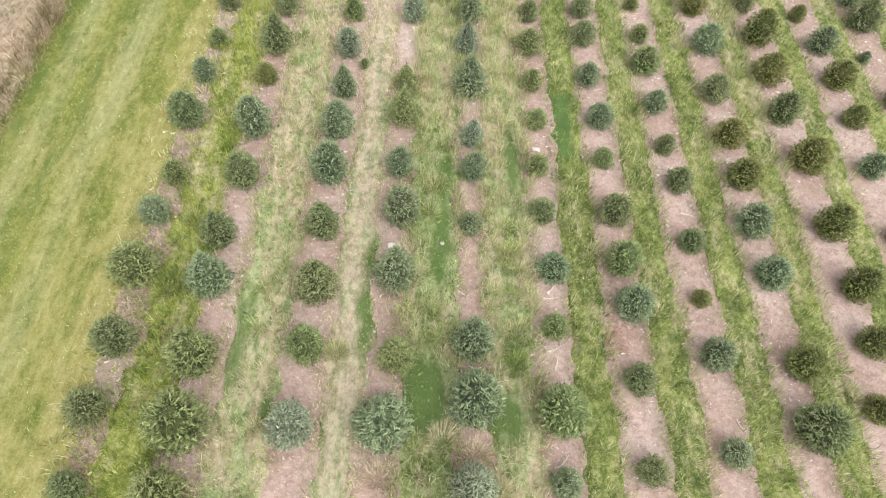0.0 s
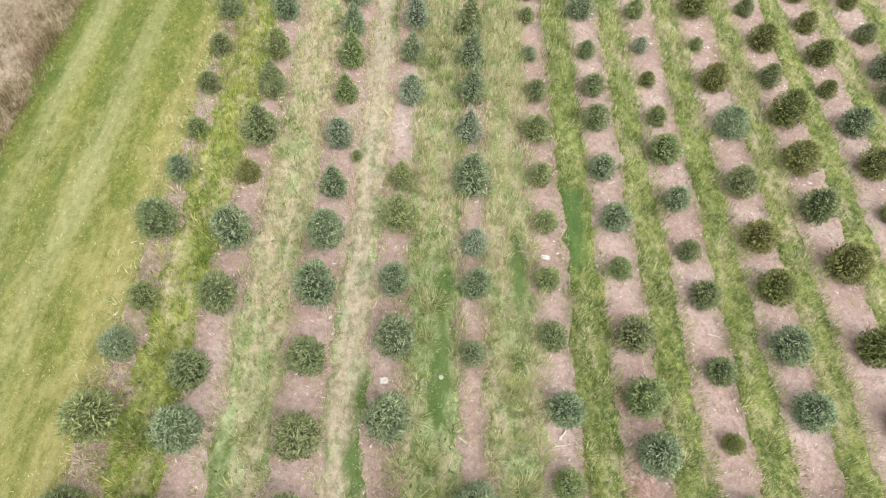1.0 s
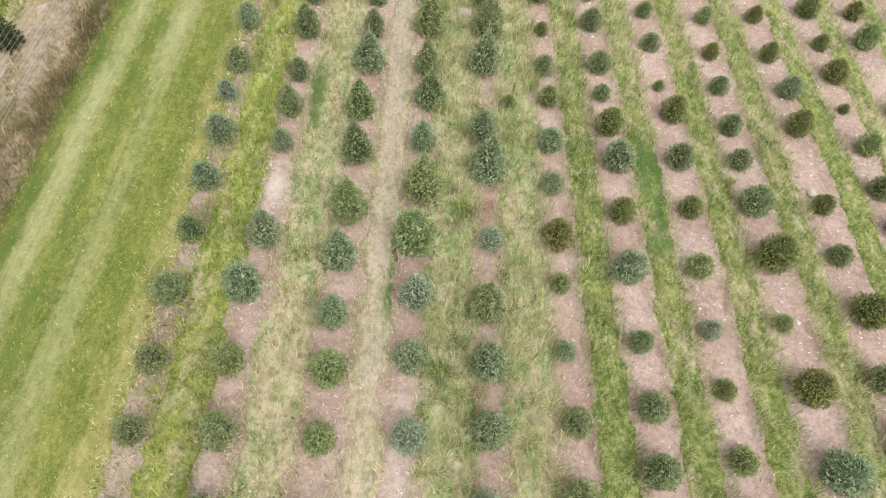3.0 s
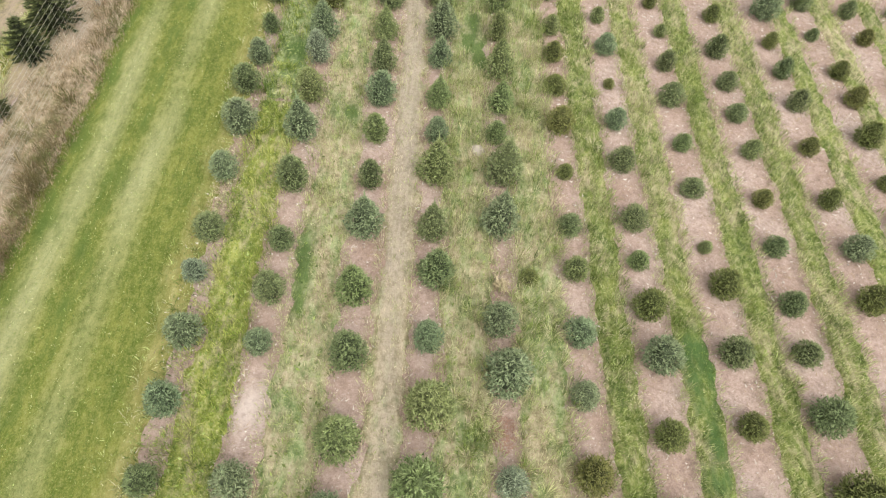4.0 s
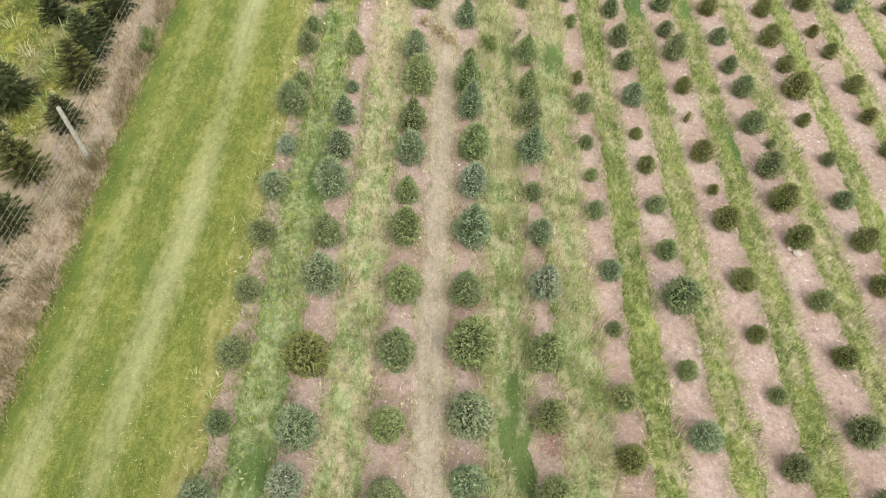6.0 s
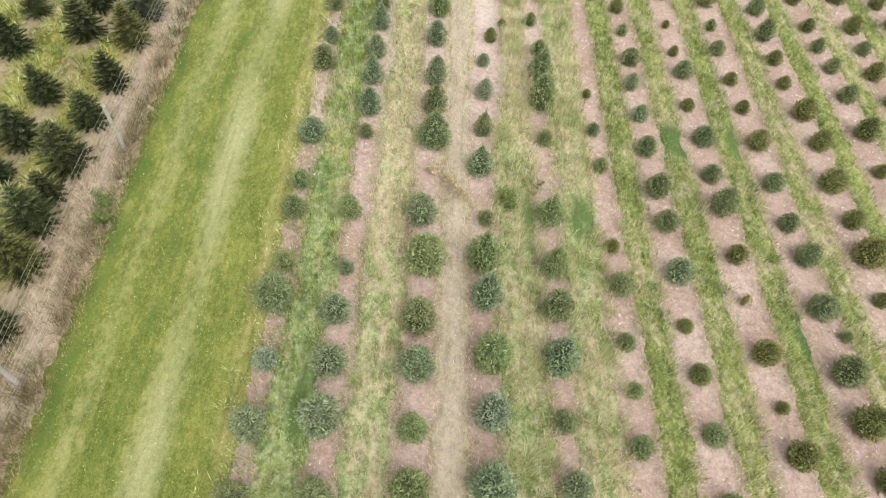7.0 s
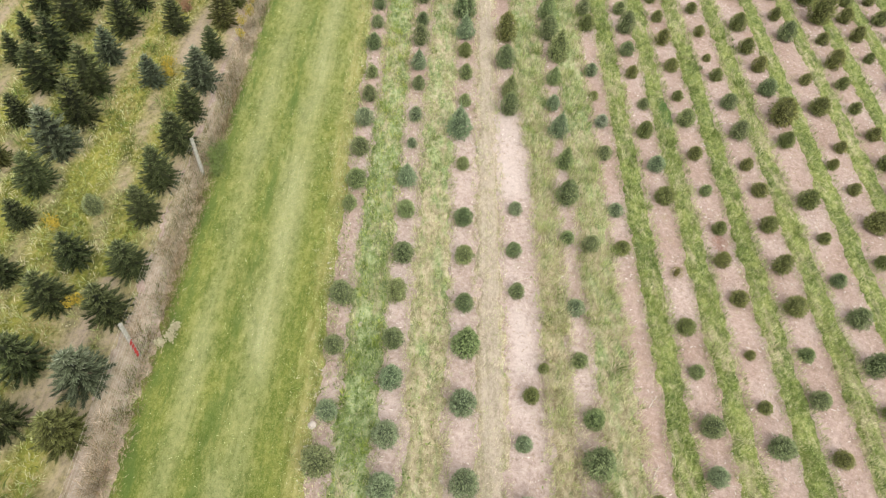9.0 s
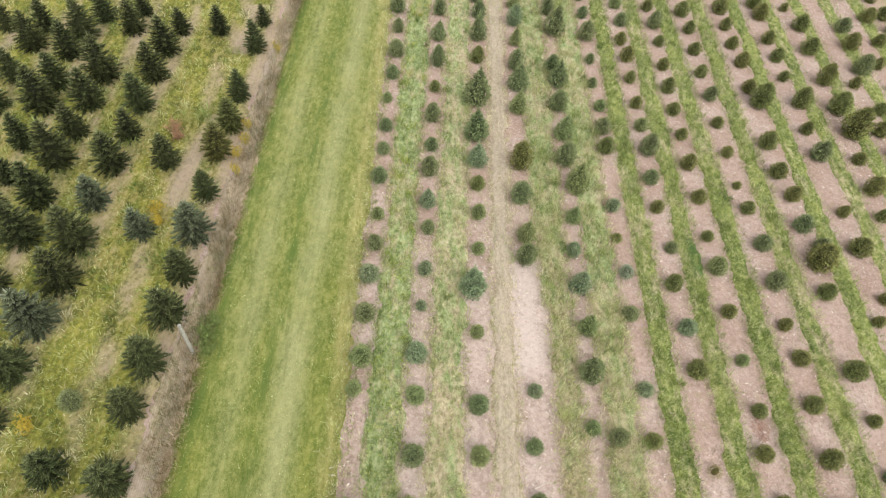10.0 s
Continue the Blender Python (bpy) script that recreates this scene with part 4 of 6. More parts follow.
def build_fence():
    fence = tagged(new("wire_fence"), "tall woven wire fence on grey wooden posts", "fence")
    xf = -11.3
    posts = ((6.8, 0.2, 1), (20.4, 0.3, 1), (34.55, 0.19, 0.72), (41.3, 0.42, 1), (48.7, 0.3, 0.96), (56.1, 0.06, 0.9), (63.1, 0.05, 0.9), (91.0, 0, 1))
    line = lambda y: np.interp(y, [p[0] for p in posts], [p[1] for p in posts])
    first = None
    for i, (py, shift, size) in enumerate(posts):
        if first is None:
            bm = bmesh.new()
            bmesh.ops.create_cone(bm, segments=10, radius1=0.066, radius2=0.058, depth=2.4, cap_ends=True, matrix=Matrix.Translation((0, 0, 0.85)))
            bmesh.ops.bevel(bm, geom=[e for e in bm.edges if all(v.co.z > 2 for v in e.verts)], offset=0.015, segments=1, affect="EDGES")
            first = part("post", bm, POST_WOOD, fence)
            ob = first
        else:
            ob = new("post", first.data)
            ob.parent = fence
        ob.matrix_basis = pose(xf + shift - 0.06, py, -0.08, rnd.uniform(-2, 2), rnd.uniform(-2.5, 1.5), 36 * i) @ Matrix.Diagonal((1, 1, size, 1))
    ys = np.arange(6.8, 91.01, 1.4)
    heights = (0.08, 0.2, 0.32, 0.44, 0.56, 0.69, 0.82, 0.96, 1.1, 1.25, 1.4, 1.56, 1.73, 1.9)
    for i, z in enumerate(heights):
        sag = 0.015 * smooth_noise(ys, 900 + i, 3.0)
        v, f = wire_curve(np.stack([xf + 0.04 + line(ys) + 0.02 * smooth_noise(ys, 930, 4.0), ys, z + sag], -1), 0.0032)
        ob = new("wire", mesh_from("wire", v, f, WIRE))
        ob.parent = fence
    vs, fs, k = [], [], 0
    for s in np.arange(6.9, 91, 0.3):
        v, f = wire_curve([(xf + 0.043 + line(s), s, z) for z in (0.06, 1.0, 1.91)], 0.0017)
        vs.append(v), fs.append(f + k)
        k += len(v)
    ob = new("wire_netting", mesh_from("wire_netting", np.concatenate(vs), np.concatenate(fs), WIRE))
    ob.parent = fence
    tagged(ob, "thin upright stay wires", kind="stuff")


build_fence()
litter("straw_litter", STRAW, "dead grass stalks and needles strewn on bare soil", 46, 0.13, 0.010, 700)
litter("white_chips", CHIP, "whitish splinters and root ends on bare soil", 7, 0.085, 0.036, 780)
litter("chip_litter", STICK, "pale wood chips and twig ends on bare soil", 11, 0.08, 0.02, 740)

# ---- trees, row by row ----
plant_row(0, [
    (2.2, 0.04, 0.30, "d"), (3.6, -0.09, 0.36, "d"), (5.0, 0.01, 0.38, "d"), (6.6, -0.04, 0.46, "g"), (8.1, -0.05, 0.32, "s"), (9.2, 0.13, 0.28, "g"),
    (11.1, -0.06, 0.42, "d"), (12.6, 0.05, 0.29, "s"), (14.0, 0.12, 0.26, "g"), (15.6, 0.04, 0.28, "d"), (17.1, 0.05, 0.29, "d"), (18.7, -0.01, 0.37, "d"),
    (20.3, 0.05, 0.30, "d"), (21.9, 0.02, 0.34, "s"), (23.4, 0.07, 0.39, "s"), (25.0, -0.12, 0.27, "b"), (26.2, -0.06, 0.36, "d"), (28.1, -0.12, 0.34, "s"),
    (29.8, -0.06, 0.43, "s"), (31.4, -0.21, 0.39, "d"), (32.6, -0.04, 0.34, "s"), (34.1, 0.02, 0.26, "d"),
])
plant_row(0, [
    (35.7, -0.03, 0.36, "d"), (37.4, -0.03, 0.32, "d"), (39.1, -0.01, 0.36, "d"), (40.7, 0.02, 0.38, "s"), (42.3, 0.08, 0.28, "b"), (44.0, -0.01, 0.47, "d"),
    (45.1, 0.08, 0.28, "g"), (46.9, 0.01, 0.33, "d"), (48.0, 0.02, 0.28, "g"), (49.9, 0.09, 0.40, "s"), (53.4, -0.01, 0.40, "d"), (54.8, 0.06, 0.28, "s"),
    (56.8, -0.02, 0.28, "d"), (58.5, 0.03, 0.35, "d"), (62.2, -0.14, 0.24, "g"), (63.3, -0.01, 0.35, "g"), (64.9, -0.04, 0.33, "d"), (66.5, -0.02, 0.34, "s"),
    (67.9, 0.05, 0.28, "d"), (69.3, 0.03, 0.25, "g"), (71.2, -0.07, 0.32, "d"), (72.8, -0.02, 0.27, "d"),
])
plant_row(0, [
    (74.2, -0.03, 0.28, "d"), (76.0, -0.10, 0.24, "g"), (77.7, 0.04, 0.30, "d"), (79.4, 0.11, 0.39, "d"), (81.3, 0.08, 0.30, "d"), (83.0, -0.05, 0.39, "d"),
    (84.6, 0.00, 0.27, "d"), (86.2, 0.00, 0.44, "o"),
])
plant_row(1, [
    (2.2, 0.01, 0.47, "g"), (3.3, 0.06, 0.52, "g"), (4.8, -0.06, 0.45, "g"), (6.5, -0.09, 0.46, "s"), (7.7, -0.18, 0.38, "d"), (9.3, 0.03, 0.38, "d"),
    (10.9, 0.02, 0.42, "s"), (12.7, -0.02, 0.29, "o"), (14.1, 0.04, 0.45, "d"), (15.7, 0.08, 0.36, "d"), (17.1, -0.05, 0.33, "g"), (18.9, -0.10, 0.41, "s"),
    (20.4, 0.09, 0.40, "s"), (23.3, 0.02, 0.29, "s"), (24.7, 0.03, 0.36, "d"), (26.0, 0.05, 0.29, "d"), (27.9, 0.02, 0.38, "d"), (29.8, -0.04, 0.45, "s"),
    (31.2, 0.02, 0.41, "g"), (32.9, 0.00, 0.35, "b"), (34.1, 0.05, 0.45, "S"), (35.8, 0.02, 0.53, "O"),
])
plant_row(1, [
    (37.9, 0.04, 0.48, "S"), (39.3, 0.00, 0.39, "D"), (40.9, -0.07, 0.46, "s"), (42.3, -0.06, 0.39, "s"), (43.8, -0.12, 0.38, "s"), (45.1, -0.00, 0.20, "s"),
    (47.1, -0.12, 0.34, "g"), (50.2, 0.00, 0.24, "d"), (51.3, 0.02, 0.36, "s"), (52.9, -0.01, 0.37, "s"), (54.2, -0.01, 0.34, "s"), (55.9, -0.01, 0.33, "s"),
    (57.1, -0.02, 0.30, "d"), (58.7, -0.03, 0.32, "g"), (60.2, 0.05, 0.32, "d"), (62.1, 0.01, 0.29, "g"), (63.6, -0.03, 0.35, "s"), (65.4, 0.03, 0.19, "s"),
    (66.9, 0.07, 0.27, "s"), (68.8, 0.09, 0.27, "d"), (70.2, 0.02, 0.34, "S"), (71.8, 0.01, 0.35, "d"),
])
plant_row(1, [
    (73.2, 0.01, 0.29, "d"), (75.0, -0.03, 0.33, "d"), (77.0, -0.00, 0.25, "o"), (78.9, 0.04, 0.36, "d"), (81.0, -0.03, 0.37, "d"), (83.1, -0.06, 0.33, "d"),
    (84.7, 0.00, 0.31, "g"), (86.3, 0.00, 0.28, "d"),
])
plant_row(2, [
    (3.4, -0.05, 0.42, "b"), (5.0, 0.04, 0.35, "g"), (6.5, 0.05, 0.44, "d"), (8.1, -0.00, 0.39, "D"), (9.6, -0.03, 0.42, "s"), (11.0, 0.01, 0.38, "s"),
    (12.5, 0.05, 0.34, "s"), (13.5, 0.49, 0.14, "g"), (14.0, -0.01, 0.33, "b"), (15.7, 0.01, 0.33, "g"), (17.1, 0.01, 0.38, "g"), (18.4, -0.04, 0.35, "S"),
    (19.9, -0.08, 0.43, "s"), (21.3, -0.01, 0.46, "g"), (23.2, 0.01, 0.42, "d"), (24.8, -0.05, 0.44, "g"), (26.7, 0.00, 0.44, "S"), (28.1, 0.02, 0.31, "d"),
    (29.8, 0.00, 0.33, "g"), (31.3, 0.02, 0.42, "s"), (32.8, -0.01, 0.37, "d"), (34.3, -0.06, 0.39, "g"),
])
plant_row(2, [
    (36.0, 0.00, 0.46, "D"), (37.8, 0.06, 0.45, "g"), (39.4, -0.02, 0.42, "g"), (40.9, -0.04, 0.34, "g"), (42.3, 0.01, 0.41, "s"), (43.7, -0.01, 0.46, "d"),
    (45.4, 0.03, 0.52, "g"), (47.0, -0.12, 0.40, "s"), (50.2, 0.09, 0.51, "D"), (51.6, 0.08, 0.40, "d"), (53.0, 0.05, 0.37, "s"), (55.2, 0.01, 0.35, "s"),
    (57.1, 0.08, 0.41, "g"), (58.5, 0.05, 0.27, "d"), (60.3, 0.02, 0.30, "g"), (61.9, -0.02, 0.30, "d"), (64.5, -0.06, 0.24, "g"), (66.3, -0.21, 0.48, "s"),
    (68.0, -0.01, 0.26, "g"), (69.7, -0.00, 0.29, "g"), (71.2, -0.04, 0.30, "o"), (72.6, -0.03, 0.40, "S"),
])
plant_row(2, [
    (74.2, -0.07, 0.51, "D"), (76.5, -0.06, 0.61, "D"), (79.4, 0.00, 0.31, "o"), (81.3, 0.07, 0.43, "d"), (83.1, 0.08, 0.36, "d"), (84.7, 0.00, 0.44, "d"),
    (86.3, 0.00, 0.40, "g"),
])
plant_row(3, [
    (3.6, -0.01, 0.51, "s"), (5.0, 0.14, 0.37, "g"), (6.9, 0.01, 0.45, "S"), (8.5, 0.04, 0.40, "s"), (9.9, -0.06, 0.32, "s"), (11.7, -0.07, 0.39, "G"),
    (12.9, -0.06, 0.32, "g"), (15.7, 0.02, 0.33, "b"), (17.5, -0.03, 0.36, "s"), (19.0, 0.04, 0.40, "b"), (20.4, -0.07, 0.49, "g"), (22.1, 0.05, 0.50, "g"),
    (23.7, -0.01, 0.35, "s"), (25.4, 0.10, 0.45, "D"), (26.7, -0.02, 0.38, "d"), (28.6, 0.00, 0.50, "g"), (29.9, -0.02, 0.31, "s"), (31.4, -0.01, 0.35, "g"),
    (33.2, -0.03, 0.36, "s"), (34.6, 0.02, 0.51, "s"), (36.2, 0.03, 0.54, "g"), (37.8, -0.07, 0.42, "D"),
])
plant_row(3, [
    (39.7, 0.05, 0.48, "S"), (41.2, 0.06, 0.40, "b"), (42.7, 0.08, 0.48, "g"), (44.5, 0.01, 0.43, "s"), (45.7, -0.10, 0.47, "g"), (47.1, 0.02, 0.23, "d"),
    (49.1, -0.15, 0.40, "s"), (50.8, -0.04, 0.31, "d"), (52.5, 0.02, 0.29, "b"), (54.2, 0.00, 0.22, "s"), (55.6, 0.27, 0.23, "o"), (56.5, 0.70, 0.16, "o"),
    (59.1, -0.01, 0.25, "d"), (60.7, -0.06, 0.25, "d"), (62.5, 0.05, 0.24, "s"), (67.7, -0.01, 0.34, "d"), (68.8, 0.04, 0.37, "g"), (70.7, -0.09, 0.39, "d"),
    (72.6, -0.02, 0.45, "o"), (76.1, -0.01, 0.41, "g"), (77.7, 0.05, 0.50, "D"), (79.1, -0.03, 0.36, "d"),
])
plant_row(3, [
    (81.1, 0.03, 0.32, "g"), (82.7, 0.00, 0.41, "s"), (84.3, 0.00, 0.34, "g"), (85.9, 0.00, 0.36, "d"), (87.5, 0.00, 0.30, "d"),
])
plant_row(4, [
    (2.5, 0.00, 0.44, "b"), (4.0, 0.02, 0.49, "s"), (5.4, 0.01, 0.43, "s"), (8.3, 0.00, 0.28, "s"), (9.9, 0.08, 0.33, "s"), (11.1, 0.04, 0.31, "b"),
    (12.9, -0.02, 0.46, "s"), (14.5, -0.10, 0.35, "b"), (16.0, -0.03, 0.37, "S"), (17.4, -0.05, 0.41, "s"), (18.8, -0.09, 0.43, "d"), (20.6, 0.07, 0.30, "b"),
    (22.9, 0.02, 0.52, "S"), (24.1, -0.13, 0.38, "s"), (25.4, 0.64, 0.21, "o"), (27.0, -0.08, 0.48, "S"), (28.7, 0.04, 0.47, "d"), (30.0, -0.11, 0.30, "g"),
    (31.4, 0.05, 0.39, "g"), (32.9, 0.04, 0.48, "g"), (34.6, 0.04, 0.35, "g"), (36.2, 0.00, 0.43, "g"),
])
plant_row(4, [
    (38.1, 0.09, 0.41, "B"), (39.7, 0.08, 0.32, "s"), (41.2, -0.03, 0.28, "d"), (42.8, -0.04, 0.43, "s"), (44.2, -0.02, 0.39, "d"), (45.6, -0.00, 0.38, "g"),
    (47.4, 0.00, 0.41, "g"), (50.5, 0.05, 0.24, "g"), (52.2, 0.02, 0.44, "g"), (53.8, 0.07, 0.43, "d"), (55.0, 0.10, 0.29, "g"), (56.8, -0.15, 0.24, "g"),
    (58.6, -0.11, 0.27, "s"), (61.1, 0.64, 0.30, "d"), (61.4, -0.12, 0.23, "g"), (63.2, -0.00, 0.39, "d"), (65.0, 0.06, 0.33, "g"), (66.7, -0.05, 0.39, "s"),
    (68.2, -0.11, 0.28, "s"), (69.9, 0.03, 0.32, "g"), (71.6, 0.31, 0.49, "g"), (73.0, -0.02, 0.41, "d"),
])
plant_row(4, [
    (74.6, 0.03, 0.45, "g"), (76.4, -0.06, 0.39, "d"), (78.2, 0.08, 0.46, "D"), (79.1, -0.12, 0.34, "d"), (82.3, 0.21, 0.55, "D"), (83.9, 0.00, 0.36, "d"),
    (85.5, 0.00, 0.36, "s"), (87.1, 0.00, 0.40, "s"),
])
plant_row(5, [
    (2.6, 0.02, 0.32, "s"), (3.9, 0.02, 0.53, "g"), (5.8, 0.05, 0.30, "g"), (7.2, 0.10, 0.39, "s"), (8.8, -0.03, 0.34, "d"), (10.2, -0.06, 0.32, "g"),
    (11.8, 0.02, 0.31, "g"), (13.2, -0.04, 0.32, "g"), (14.7, -0.05, 0.40, "g"), (16.2, 0.01, 0.33, "d"), (17.8, -0.08, 0.25, "s"), (19.5, -0.07, 0.27, "g"),
    (20.8, -0.04, 0.41, "o"), (22.5, -0.05, 0.32, "s"), (24.0, -0.01, 0.38, "s"), (25.7, 0.04, 0.32, "g"), (27.0, -0.03, 0.33, "d"), (28.9, 0.04, 0.24, "o"),
    (30.7, 0.01, 0.42, "o"), (32.3, -0.01, 0.35, "o"), (33.8, 0.02, 0.34, "o"), (35.2, 0.07, 0.33, "g"),
])
plant_row(5, [
    (37.0, 0.07, 0.22, "d"), (38.7, 0.17, 0.31, "s"), (40.7, -0.01, 0.30, "d"), (42.1, 0.05, 0.23, "g"), (43.4, -0.00, 0.25, "d"), (45.1, 0.07, 0.35, "d"),
    (46.4, 0.00, 0.23, "o"), (49.5, 0.03, 0.25, "g"), (51.1, -0.05, 0.23, "d"), (52.9, -0.07, 0.18, "o"), (61.1, -0.02, 0.27, "o"), (62.8, -0.01, 0.28, "s"),
    (65.6, -0.08, 0.32, "d"), (67.4, 0.02, 0.28, "b"), (69.0, -0.11, 0.21, "o"), (70.6, -0.07, 0.30, "s"), (73.9, 0.07, 0.37, "o"), (75.1, 0.03, 0.38, "d"),
    (76.6, 0.11, 0.30, "g"), (78.2, -0.08, 0.26, "d"), (80.0, -0.00, 0.27, "d"), (82.0, 0.03, 0.44, "D"),
])
plant_row(5, [
    (83.9, 0.00, 0.31, "d"), (85.5, 0.00, 0.26, "d"), (87.1, 0.00, 0.36, "d"),
])
plant_row(6, [
    (2.9, 0.00, 0.30, "d"), (4.7, 0.03, 0.35, "d"), (6.4, 0.14, 0.43, "s"), (7.5, 0.01, 0.40, "G"), (8.9, 0.04, 0.42, "d"), (10.6, -0.03, 0.28, "g"),
    (12.0, 0.02, 0.38, "s"), (13.6, -0.11, 0.36, "s"), (15.3, -0.12, 0.39, "d"), (16.6, -0.03, 0.34, "d"), (18.1, -0.07, 0.28, "d"), (20.0, -0.09, 0.42, "s"),
    (21.7, -0.03, 0.35, "o"), (23.5, 0.11, 0.44, "s"), (24.8, -0.00, 0.42, "o"), (26.1, -0.03, 0.28, "g"), (27.4, 0.03, 0.38, "d"), (29.4, -0.01, 0.39, "d"),
    (31.0, 0.01, 0.33, "s"), (32.7, 0.03, 0.18, "o"), (34.4, 0.09, 0.36, "s"), (36.0, 0.01, 0.27, "g"),
])
plant_row(6, [
    (38.0, 0.21, 0.49, "d"), (39.5, 0.11, 0.32, "g"), (41.1, 0.10, 0.30, "d"), (42.6, 0.03, 0.27, "o"), (44.0, -0.05, 0.21, "o"), (45.6, 0.05, 0.40, "s"),
    (47.4, 0.03, 0.35, "d"), (48.7, -0.02, 0.38, "D"), (50.4, -0.11, 0.35, "d"), (52.0, -0.08, 0.29, "s"), (53.6, -0.13, 0.29, "s"), (55.0, 0.01, 0.35, "d"),
    (56.7, -0.06, 0.24, "g"), (58.2, -0.10, 0.29, "o"), (60.3, 0.01, 0.23, "y"), (63.6, 0.15, 0.38, "o"), (65.2, 0.10, 0.34, "b"), (67.0, -0.06, 0.34, "o"),
    (68.7, 0.17, 0.25, "d"), (70.7, -0.05, 0.28, "d"), (72.3, -0.05, 0.34, "d"), (74.0, 0.08, 0.42, "D"),
])
plant_row(6, [
    (75.5, 0.02, 0.34, "s"), (77.0, -0.01, 0.30, "d"), (78.8, -0.04, 0.29, "d"), (80.5, 0.03, 0.38, "o"), (81.8, -0.13, 0.33, "d"), (83.5, 0.09, 0.34, "d"),
    (85.1, 0.00, 0.39, "g"), (86.7, 0.00, 0.36, "s"), (88.3, 0.00, 0.34, "o"),
])
plant_row(7, [
    (3.3, 0.05, 0.31, "s"), (5.3, 0.06, 0.38, "s"), (6.7, 0.03, 0.22, "o"), (8.2, 0.07, 0.31, "d"), (10.0, 0.07, 0.34, "d"), (11.2, -0.08, 0.28, "d"),
    (12.7, -0.11, 0.33, "s"), (14.3, -0.18, 0.44, "g"), (15.6, -0.15, 0.30, "g"), (17.1, -0.19, 0.25, "o"), (18.5, -0.20, 0.26, "b"), (20.2, -0.14, 0.33, "g"),
    (22.0, -0.02, 0.31, "o"), (23.7, -0.00, 0.37, "d"), (25.5, 0.15, 0.41, "o"), (26.7, -0.04, 0.18, "g"), (28.6, -0.03, 0.32, "d"), (30.3, 0.01, 0.29, "g"),
    (32.2, -0.00, 0.40, "d"), (33.8, 0.14, 0.34, "d"), (35.5, 0.23, 0.24, "g"), (37.1, 0.12, 0.25, "o"),
])
plant_row(7, [
    (38.7, 0.18, 0.35, "o"), (40.7, 0.18, 0.37, "o"), (41.9, 0.09, 0.18, "o"), (43.3, 0.01, 0.35, "o"), (44.9, -0.11, 0.22, "y"), (46.4, 0.04, 0.31, "o"),
    (48.2, 0.02, 0.41, "D"), (49.5, -0.03, 0.31, "d"), (51.1, 0.05, 0.39, "d"), (52.7, -0.14, 0.25, "o"), (54.5, 0.05, 0.35, "d"), (55.7, -0.07, 0.20, "o"),
    (57.4, -0.06, 0.17, "o"), (59.4, 0.08, 0.30, "d"), (60.9, -0.14, 0.29, "o"), (62.3, 0.08, 0.26, "d"), (64.1, -0.01, 0.24, "g"), (66.0, -0.03, 0.29, "d"),
    (67.9, -0.03, 0.39, "s"), (69.4, -0.06, 0.25, "d"), (71.4, 0.03, 0.33, "o"), (73.3, -0.05, 0.35, "o"),
])
plant_row(7, [
    (75.1, 0.01, 0.29, "d"), (76.7, -0.07, 0.32, "o"), (78.3, -0.05, 0.39, "d"), (80.0, 0.00, 0.32, "d"), (82.0, 0.16, 0.30, "d"), (83.5, 0.13, 0.40, "D"),
    (85.1, 0.00, 0.34, "d"), (86.7, 0.00, 0.42, "d"), (88.3, 0.00, 0.35, "d"),
])
plant_row(8, [
    (3.8, 0.13, 0.52, "d"), (5.2, 0.19, 0.44, "o"), (7.4, 0.06, 0.42, "s"), (8.8, -0.10, 0.42, "s"), (10.3, 0.02, 0.44, "o"), (11.7, -0.05, 0.43, "o"),
    (13.4, -0.08, 0.43, "d"), (15.4, 0.04, 0.50, "s"), (17.2, -0.05, 0.44, "o"), (18.8, -0.25, 0.24, "g"), (20.6, -0.05, 0.49, "o"), (22.3, -0.07, 0.44, "d"),
    (23.8, -0.14, 0.34, "d"), (25.1, -0.11, 0.34, "d"), (26.8, -0.08, 0.30, "d"), (28.4, 0.01, 0.29, "o"), (30.2, 0.14, 0.30, "g"), (31.7, 0.05, 0.32, "d"),
    (33.1, 0.07, 0.35, "d"), (34.7, 0.07, 0.37, "d"), (36.6, 0.31, 0.32, "o"), (38.2, 0.19, 0.31, "g"),
])
plant_row(8, [
    (40.2, 0.20, 0.36, "o"), (41.6, 0.15, 0.42, "o"), (42.9, 0.08, 0.44, "d"), (44.0, 0.48, 0.17, "g"), (44.8, 0.05, 0.41, "d"), (46.5, 0.15, 0.36, "d"),
    (47.7, -0.02, 0.32, "d"), (49.3, -0.04, 0.34, "d"), (51.1, -0.06, 0.39, "o"), (52.8, -0.12, 0.26, "o"), (54.3, -0.20, 0.27, "o"), (56.0, -0.32, 0.30, "d"),
    (57.5, -0.24, 0.25, "g"), (59.2, -0.09, 0.37, "d"), (60.8, -0.06, 0.33, "D"), (62.6, 0.00, 0.32, "o"), (64.3, 0.13, 0.31, "o"), (65.6, -0.03, 0.27, "o"),
    (67.4, 0.12, 0.40, "d"), (69.2, 0.12, 0.36, "d"), (71.0, 0.01, 0.31, "d"), (72.3, -0.08, 0.20, "o"),
])
plant_row(8, [
    (74.2, -0.07, 0.28, "o"), (76.1, -0.05, 0.30, "d"), (78.0, 0.05, 0.36, "d"), (79.7, -0.05, 0.34, "o"), (81.5, 0.01, 0.36, "d"), (83.3, 0.10, 0.34, "d"),
    (84.9, 0.00, 0.43, "d"), (86.5, 0.00, 0.26, "s"), (88.1, 0.00, 0.32, "s"),
])
